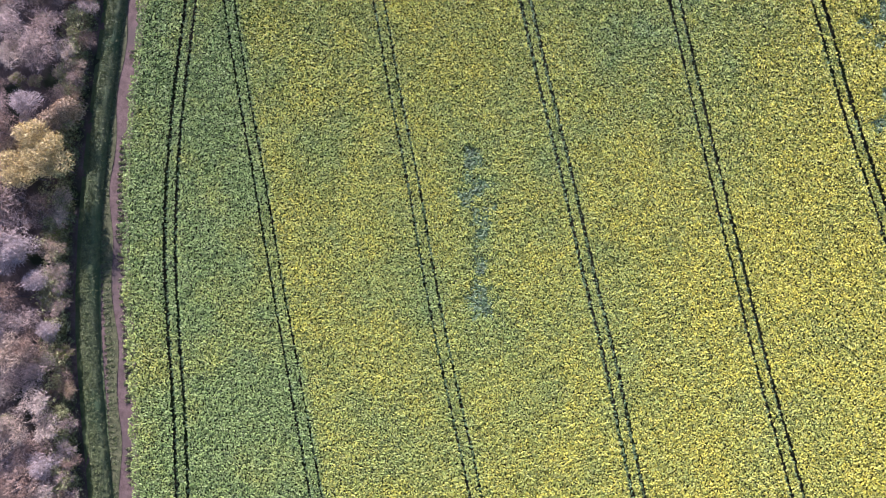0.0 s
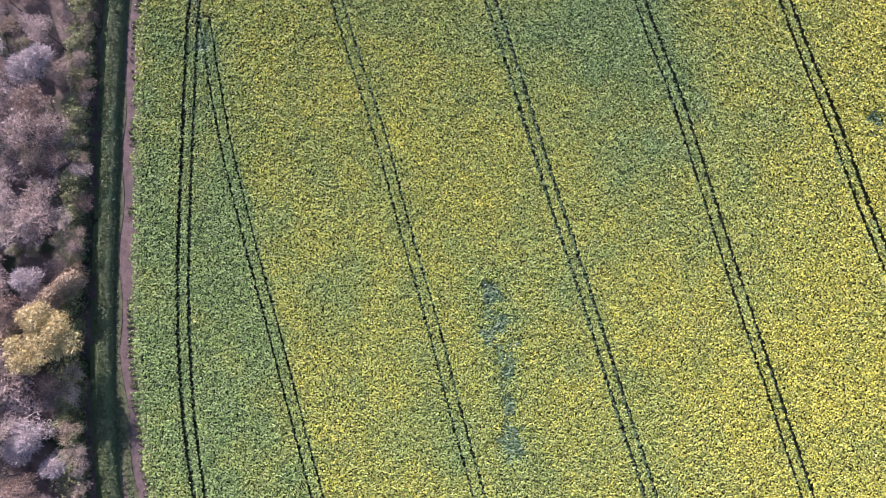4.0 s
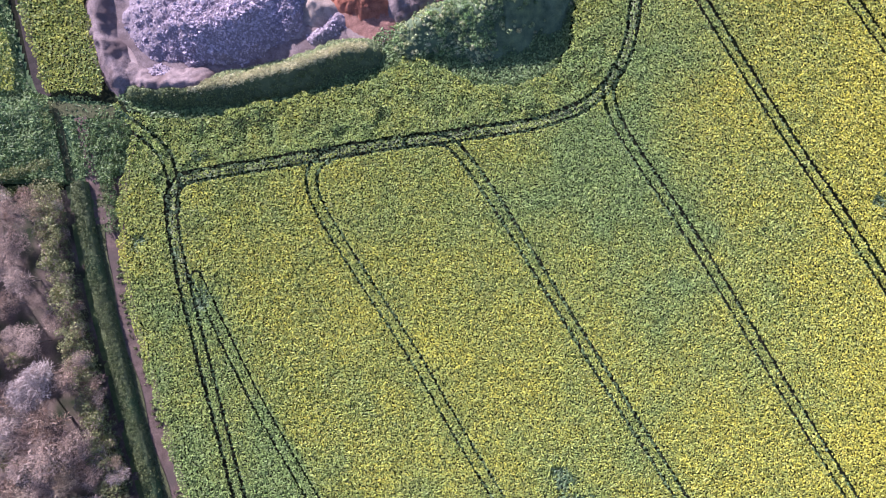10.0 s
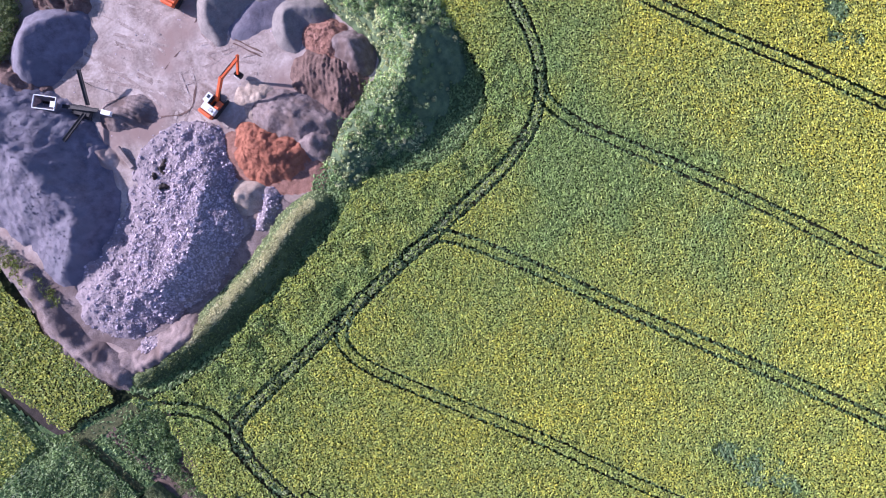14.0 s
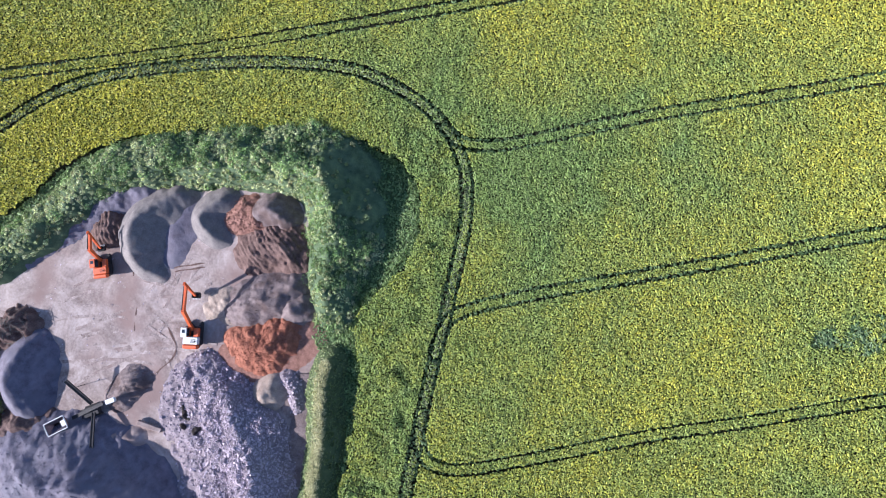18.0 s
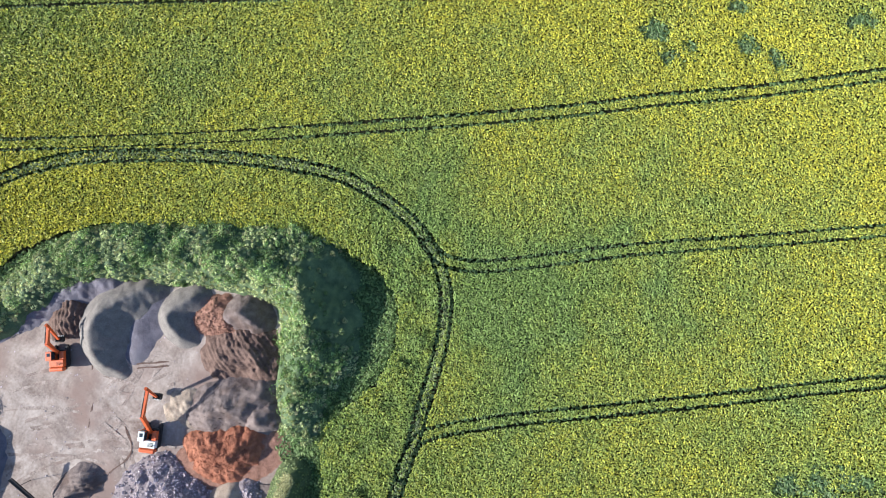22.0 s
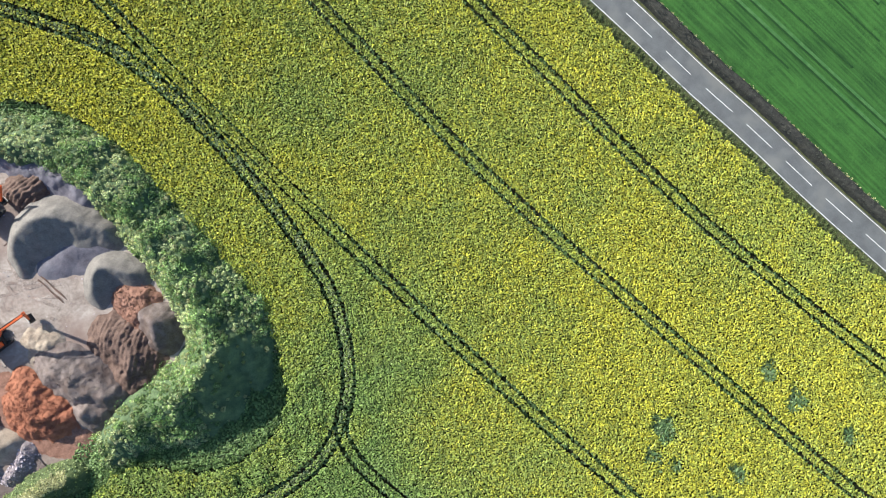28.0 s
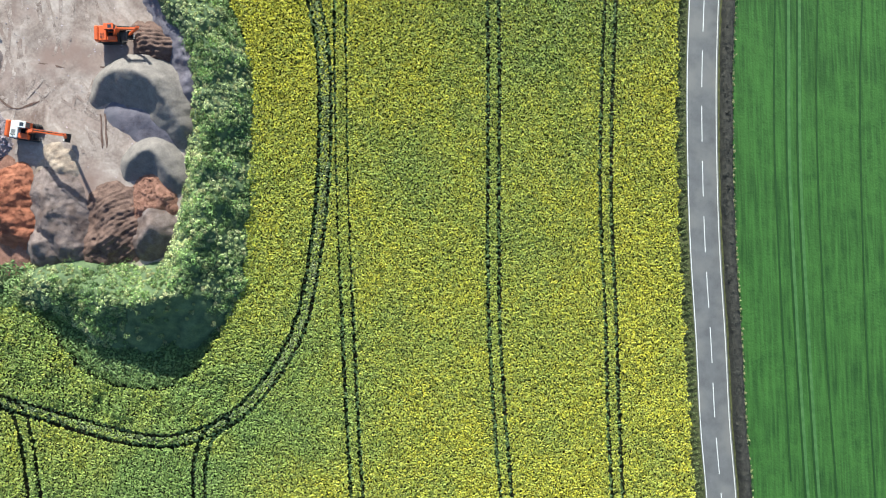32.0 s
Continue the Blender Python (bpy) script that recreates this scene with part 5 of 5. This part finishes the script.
scrub("bushes", x, y, 0.6 + 0.5 * rng.random(len(x)), 0.6 + 0.4 * rng.random(len(x)), 40, 0.26, M_FRESH, "yellow green bushes lining a narrow path", "bushes", 82, 0.8, rng.random(len(x)))
x, y, off = along(spline([(-75, 153), (-70.5, 155), (-67, 158.4), (-64.6, 163)], 0.5), -1.6, 2.2, 0.03, 91)
scrub("bushes", x, y, 0.5 + 1.8 * rng.random(len(x)), 0.5 + 0.5 * rng.random(len(x)), 34, 0.26, M_HEDGE, "dark green bushes between a yard and gravel heaps", "bushes", 92, 0.8, rng.random(len(x)))
rows = [(-87.2, 112), (-88.2, 117), (-89, 121), (-90.6, 126), (-92, 132), (-92.5, 139), (-90, 147), (-84, 154), (-76, 160), (-68, 166)]
x, y, off = along(spline(rows, 0.5), -1.2, 1.6, 0.08, 72)
scrub("hedge", x, y, 0.4 + 0.8 * rng.random(len(x)), 0.5 + 0.3 * rng.random(len(x)), 14, 0.26, M_FRESH, "bright green bushes behind a gravel heap", "hedge", 73)


# ---- rubble ----
def chunk_mesh(seed):
    """A broken lump of concrete: a skewed block with knocked-off corners."""
    rng = np.random.default_rng(seed)
    v = np.array([(a, b, c) for a in (-1, 1) for b in (-1, 1) for c in (-1, 1)], float) * rng.uniform(0.6, 1.0, (8, 3)) * np.array([1, rng.uniform(0.5, 0.9), rng.uniform(0.25, 0.6)]) / 2
    f = np.array([(0, 1, 3, 2), (4, 6, 7, 5), (0, 4, 5, 1), (2, 3, 7, 6), (0, 2, 6, 4), (1, 5, 7, 3)])
    return v, f


def scatter_chunks(heap_ob, ridge, slope, seed, rough, lump, singles, rest, small, large, material, label, wide, name="concrete_chunk", lean=0.0):
    rng = np.random.default_rng(seed * 7)
    r = spline(ridge, 0.5)
    shapes = [raw_mesh(name, *chunk_mesh(seed * 10 + k)) for k in range(6)]
    for me in shapes:
        me.materials.append(material)
    count = (singles + rest) * 3
    at = rng.integers(0, len(r), count)
    x, y = r[at, 0] + rng.normal(size=count) * wide, r[at, 1] + rng.normal(size=count) * wide
    z = heap_height(x, y, ridge, slope, seed, rough, lump, lean)
    ok = z > 0.02
    x, y, z = x[ok], y[ok], z[ok]
    for k in range(min(singles, len(x))):
        ob = new(name, shapes[k % 6])
        ob.parent = heap_ob
        s = rng.uniform(large * 0.55, large)
        ob.matrix_basis = pose(x[k], y[k], z[k] + 0.04, rng.uniform(-40, 40), rng.uniform(-40, 40), rng.uniform(0, 360)) @ Matrix.Scale(s, 4)
    vs, fs, base = [], [], 0
    for k in range(singles, min(singles + rest, len(x))):
        v, f = chunk_mesh(k % 37)
        m = np.array(pose(0, 0, 0, rng.uniform(-60, 60), rng.uniform(-60, 60), rng.uniform(0, 360)).to_3x3())
        vs.append(v @ m.T * (small + (large * 0.55 - small) * rng.random() ** 3) + (x[k], y[k], z[k] + 0.02))
        fs.append(f + base)
        base += 8
    if vs:
        ob = piece("small_rubble", raw_mesh("small_rubble", np.vstack(vs), np.vstack(fs)), material, heap_ob, label)
        ob["kind"] = "stuff"


scatter_chunks(rubble, RUBBLE, 0.5, 22, 1.5, 2.4, 290, 14000, 0.14, 0.85, M_CHUNK, "small broken concrete", 5.6, lean=-0.45)
scatter_chunks(bits, [(-78.6, 97, 1.3), (-76.4, 96.6, 1.2)], 0.7, 34, 0.8, 1.2, 40, 260, 0.12, 0.6, M_CHUNK, "small broken concrete", 1.2)
scatter_chunks(strip, [(-46.2, 107.8, 0.9), (-48.2, 105.2, 1.1), (-50.6, 104, 0.8)], 0.7, 35, 0.8, 1.2, 40, 300, 0.12, 0.6, M_CHUNK, "small broken stones", 0.9)
scatter_chunks(bricks, BRICKS, 0.68, 23, 1.1, 1.6, 110, 3000, 0.08, 0.4, M_RED, "broken red brick", 2.4, "brick_lump", lean=-0.2)
scatter_chunks(red_clay, [(-24.6, 126.4, 1.2), (-23, 124, 1.8), (-24, 121.4, 1.0)], 0.5, 42, 0.7, 1.2, 40, 900, 0.1, 0.55, M_RED_SOIL, "red clods and broken brick", 2.2, "clay_clod")
scatter_chunks(gravel, GRAVEL, 0.62, 21, 1.0, 2.6, 70, 2600, 0.08, 0.5, M_GRAVEL, "loose coarse gravel", 5.0, "gravel_stone", lean=-0.3)
scatter_chunks(soil, SOIL, 0.66, 24, 0.9, 2.4, 50, 900, 0.08, 0.45, M_GREY_SOIL, "loose clods and stones", 2.6, "soil_clod", lean=-0.1)
litter_rng = np.random.default_rng(93)
vs, fs = [], []
for k, (a, b) in enumerate(np.stack([litter_rng.uniform(-72, -24, 2600), litter_rng.uniform(104, 162, 2600)], 1)):
    if not inside(a, b, YARD_IN) or k % 2:
        continue
    v, f = chunk_mesh(k % 37)
    vs.append(v * (0.07 + 0.24 * litter_rng.random() ** 4) * np.array([1, 1, 0.4]) + (a, b, 0.13))
    fs.append(f + 8 * len(fs))
tagged(piece("stones", raw_mesh("stones", np.vstack(vs), np.vstack(fs)), M_CHUNK), "loose stones and crumbs scattered over a dusty yard", "stones", "", "stuff")


# ---- machines ----
def excavator(m, label, deck_material, reach, bucket_at, fold):
    """A tracked excavator whose boom points along +y: reach is the boom's top, bucket_at the bucket, both in its own y and z."""
    top = anchor("excavator", m, label, "excavator", "excavators in the yard")
    for side in (-1.12, 1.12):
        bm = bmesh.new()
        box(bm, (0.58, 4.2, 0.86), (side, 0, 0.45), bevel=0.3)
        track = part("crawler_track", bm, M_BLACK, top)
        shared = bmesh.new()
        box(shared, (0.64, 0.14, 0.05), bevel=0)
        me = bpy.data.meshes.new("track_pad")
        shared.to_mesh(me)
        shared.free()
        for k in range(13):
            piece("track_pad", me, M_BLACK, track).matrix_basis = pose(side, -1.7 + k * 0.283, 0.905)
    bm = bmesh.new()
    box(bm, (1.7, 2.2, 0.5), (0, 0, 0.62), bevel=0.08)
    rod(bm, (0, 0, 0.85), (0, 0, 1.08), 0.75, None, 20)
    part("undercarriage", bm, M_BLACK, top)
    bm = bmesh.new()
    box(bm, (2.7, 3.6, 0.28), (0, -0.55, 1.2), bevel=0.06)
    part("deck", bm, M_BLACK, top)
    bm = bmesh.new()
    box(bm, (2.7, 0.75, 1.0), (0, -2.15, 1.8), bevel=0.2)
    part("counterweight", bm, M_ORANGE, top)
    bm = bmesh.new()
    box(bm, (2.6, 1.25, 0.85), (0, -1.1, 1.76), bevel=0.08)
    cover = part("engine_cover", bm, deck_material, top)
    bm = bmesh.new()
    for k in range(5):
        box(bm, (0.9, 0.05, 0.03), (0.5, -1.4 + 0.14 * k, 2.2), bevel=0)
    part("grille", bm, M_BLACK, cover)
    bm = bmesh.new()
    rod(bm, (0.9, -1.2, 2.15), (0.9, -1.2, 2.7), 0.07, 0.06, 10)
    part("exhaust_pipe", bm, M_BLACK, top)
    bm = bmesh.new()
    box(bm, (0.85, 1.5, 0.7), (0.88, 0.3, 1.7), bevel=0.08)
    part("tool_box", bm, M_ORANGE, top)
    bm = bmesh.new()
    for a, b in ((-1.25, -0.4), (-0.35, -0.4), (-1.25, 1.1), (-0.35, 1.1)):
        box(bm, (0.1, 0.1, 1.65), (a, b, 2.15), bevel=0.02)
    box(bm, (1.0, 1.6, 0.7), (-0.8, 0.35, 1.65), bevel=0.04)
    cab = part("cab", bm, M_ORANGE, top)
    bm = bmesh.new()
    box(bm, (1.05, 1.65, 0.1), (-0.8, 0.35, 3.0), bevel=0.04)
    part("cab_roof", bm, deck_material, cab)
    for name, size, at in (("windscreen", (0.82, 0.03, 0.95), (-0.8, 1.13, 2.45)), ("side_window", (0.03, 1.36, 0.95), (-1.28, 0.35, 2.45)), ("side_window", (0.03, 1.36, 0.95), (-0.32, 0.35, 2.45)),
                           ("rear_window", (0.82, 0.03, 0.95), (-0.8, -0.43, 2.45)), ("roof_hatch", (0.55, 0.6, 0.03), (-0.8, 0.55, 3.07))):
        bm = bmesh.new()
        box(bm, size, at, bevel=0)
        part(name, bm, M_GLASS, cab)
    # boom, stick and bucket
    foot, knee, tip = Vector((0.15, 0.75, 1.75)), Vector((0.15, reach[0] * 0.52, reach[1] + 0.55)), Vector((0.15, reach[0], reach[1]))

    def beam(bm, a, b, wide, deep0, deep1):
        made = bmesh.ops.create_cube(bm, size=1.0)["verts"]
        length = (b - a).length
        for v in made:
            v.co.z *= deep0 if v.co.y < 0 else deep1
            v.co.y *= length
            v.co.x *= wide
        bmesh.ops.transform(bm, matrix=Matrix.Translation((a + b) / 2) @ (b - a).to_track_quat("Y", "Z").to_matrix().to_4x4(), verts=made)

    bm = bmesh.new()
    beam(bm, foot, knee, 0.46, 0.5, 0.72)
    beam(bm, knee - (knee - foot).normalized() * 0.3, tip, 0.44, 0.7, 0.36)
    boom = part("boom", bm, M_ORANGE, top)
    end = Vector((0.15, bucket_at[0], bucket_at[1] + 0.7))
    back = tip + (tip - end).normalized() * 0.8
    bm = bmesh.new()
    beam(bm, back, end, 0.36, 0.5, 0.28)
    stick = part("stick", bm, M_ORANGE, top)
    for a, b, owner in ((Vector((0.5, 1.1, 1.5)), foot.lerp(knee, 0.8), boom), (Vector((-0.2, 1.1, 1.5)), foot.lerp(knee, 0.8) - Vector((0.35, 0, 0)), boom), (knee + Vector((0, 0, 0.4)), back, boom), (tip + Vector((0, 0.2, 0.4)), end + Vector((0, 0.3, 0.3)), stick)):
        bm = bmesh.new()
        rod(bm, a, a.lerp(b, 0.6), 0.09, None, 8)
        rod(bm, a.lerp(b, 0.55), b, 0.05, None, 8)
        part("hydraulic_ram", bm, M_BLACK, owner)
    bm = bmesh.new()
    rim = [(0.35, 0.1), (0.55, -0.35), (0.3, -0.75), (-0.15, -0.8), (-0.45, -0.5)]
    for (a, b), (c, d) in zip(rim, rim[1:]):
        p, q = Vector((0.15, end.y + a * fold, end.z + b)), Vector((0.15, end.y + c * fold, end.z + d))
        made = bmesh.ops.create_cube(bm, size=1.0)["verts"]
        bmesh.ops.transform(bm, matrix=Matrix.Translation((p + q) / 2) @ (q - p).to_track_quat("Y", "X").to_matrix().to_4x4() @ Matrix.Diagonal((0.05, (q - p).length + 0.05, 1.3, 1)), verts=made)
    for side in (-0.63, 0.63):
        box(bm, (0.04, 0.85, 0.7), (0.15 + side, end.y, end.z - 0.4), bevel=0)
    bucket = part("bucket", bm, M_BLACK, top, "dark steel digging bucket with teeth")
    for k in range(5):
        bm = bmesh.new()
        box(bm, (0.1, 0.28, 0.08), (0.15 - 0.52 + k * 0.26, end.y - 0.55 * fold, end.z - 0.45), bevel=0, taper=0.6)
        part("tooth", bm, M_WHITE, bucket)
    return top


def heading(a, b):
    return math.degrees(math.atan2(-(b[0] - a[0]), b[1] - a[1]))


A_AT, A_TIP = (-45.6, 125.4), (-37.3, 128.3)
excavator(pose(*A_AT, 0.08, 0, 0, heading(A_AT, A_TIP)) @ Matrix.Scale(1.0, 4), "orange tracked excavator with a white roof digging at a soil heap", M_WHITE, (8.4, 4.9), (6.6, 0.9), 1)
B_AT, B_TIP = (-40.8, 145.4), (-36.3, 147.9)
excavator(pose(*B_AT, 0.08, 0, 0, heading(B_AT, B_TIP)) @ Matrix.Scale(0.92, 4), "orange tracked excavator parked beside a sand heap", M_ORANGE, (5.6, 4.2), (3.2, 0.9), -1)


def screening_plant():
    """A tracked screener: hopper, frame and three belts that rise to their ends."""
    top = anchor("screening_machine", pose(-65, 137.2, 0.08), "dusty mobile screening machine with belts and a white hopper", "machine")
    o = Vector((-65, 137.2, 0))

    def belt(name, a, b, wide):
        a, b = Vector(a) - o, Vector(b) - o
        bm = bmesh.new()
        quat = Matrix.Translation((a + b) / 2) @ (b - a).to_track_quat("Y", "Z").to_matrix().to_4x4()
        length = (b - a).length
        box(bm, (wide, length, 0.06), bevel=0)
        bmesh.ops.transform(bm, matrix=quat, verts=bm.verts)
        whole = part(name, bm, M_BLACK, top)
        for side in (-wide / 2, wide / 2):
            bm = bmesh.new()
            box(bm, (0.08, length, 0.26), (side, 0, 0.0), bevel=0)
            bmesh.ops.transform(bm, matrix=quat, verts=bm.verts)
            part("side_rail", bm, M_BLACK, whole)
        bm = bmesh.new()
        p = a.lerp(b, 0.7)
        rod(bm, (p.x, p.y, 0), p, 0.05, None, 6)
        part("prop", bm, M_BLACK, whole)

    belt("conveyor", (-63.6, 137.4, 1.4), (-60.9, 142.2, 3.4), 0.55)
    belt("conveyor", (-64.6, 136.6, 1.4), (-69.8, 133.6, 3.0), 0.5)
    belt("feed_belt", (-67.2, 139.6, 1.6), (-62.2, 135.0, 2.6), 0.55)
    for side in (-0.9, 0.9):
        bm = bmesh.new()
        box(bm, (0.4, 3.0, 0.6), (side, 0, 0.3), (0, 0, 0), bevel=0.2)
        bmesh.ops.rotate(bm, matrix=Matrix.Rotation(radians(42), 3, "Z"), verts=bm.verts)
        part("crawler_track", bm, M_BLACK, top)
    bm = bmesh.new()
    box(bm, (1.6, 3.2, 0.9), (0, 0, 1.1), bevel=0.05)
    bmesh.ops.rotate(bm, matrix=Matrix.Rotation(radians(42), 3, "Z"), verts=bm.verts)
    part("engine_housing", bm, M_BLACK, top)
    bm = bmesh.new()
    at = Vector((-61.4, 134.0, 2.3)) - o
    box(bm, (0.8, 1.7, 0.6), at, (0, 0, 42), bevel=0.05)
    part("screen_box", bm, M_WHITE, top, "white dusty screen box")
    # hopper: an open box of four sloping sides
    bm = bmesh.new()
    m = pose(-69.0 + 65, 141.2 - 137.2, 2.3, 0, 0, 48)
    lower = [bm.verts.new(m @ Vector(v)) for v in ((-0.5, -1.3, -0.9), (0.5, -1.3, -0.9), (0.5, 1.3, -0.9), (-0.5, 1.3, -0.9))]
    upper = [bm.verts.new(m @ Vector(v)) for v in ((-1.1, -1.9, 0.4), (1.1, -1.9, 0.4), (1.1, 1.9, 0.4), (-1.1, 1.9, 0.4))]
    for k in range(4):
        bm.faces.new((lower[k], lower[(k + 1) % 4], upper[(k + 1) % 4], upper[k]))
    bm.faces.new(lower[::-1])
    bmesh.ops.solidify(bm, geom=list(bm.faces), thickness=0.06)
    hopper = part("hopper", bm, M_RUBBLE, top, "dusty grey steel hopper")
    for a, b in zip(range(4), (1, 2, 3, 0)):
        corner = [(-1.1, -1.9, 0.4), (1.1, -1.9, 0.4), (1.1, 1.9, 0.4), (-1.1, 1.9, 0.4)]
        bm = bmesh.new()
        rod(bm, m @ Vector(corner[a]), m @ Vector(corner[b]), 0.09, None, 6)
        part("rim_bar", bm, M_WHITE, hopper)
    bm = bmesh.new()
    box(bm, (1.0, 1.0, 0.06), (-68.0 + 65, 140.2 - 137.2, 2.5), (0, 0, 48), bevel=0)
    part("hood", bm, M_WHITE, hopper)
    for a, b in ((-69.6, 142.0), (-68.2, 140.2)):
        bm = bmesh.new()
        rod(bm, (a + 65, b - 137.2, 0), (a + 65, b - 137.2, 1.6), 0.07, None, 6)
        part("leg", bm, M_BLACK, top)


screening_plant()
bm = bmesh.new()
box(bm, (0.8, 4.4, 0.6), (0, 0, 0.35), bevel=0.08)
tagged(part("concrete_beam", bm, M_YARD), "dusty concrete beam lying beside a rubble heap", "beam").matrix_world = pose(-63.6, 126.8, 0.1, 4, 0, 2)
# dead branches on the brush heap
rng = np.random.default_rng(77)
BRUSH = [(-59, 158, 2.4), (-56, 156.2, 2.4), (-57, 153.6, 1.4)]
for k in range(70):
    a, b = -57 + rng.normal() * 2.0, 156.5 + rng.normal() * 1.6
    h = float(heap_height(np.array([a]), np.array([b]), BRUSH, 0.8, 31, 1.8, 1.2)[0])
    if h < 0.1:
        continue
    turn, length = rng.uniform(0, 6.28), rng.uniform(1.2, 3.2)
    bm = bmesh.new()
    way = Vector((math.cos(turn), math.sin(turn), rng.uniform(-0.25, 0.25))) * length / 2
    rod(bm, Vector((a, b, h + 0.1)) - way, Vector((a, b, h + 0.15)) + way, 0.07, 0.025, 5)
    part("branch", bm, M_BARK, brush)
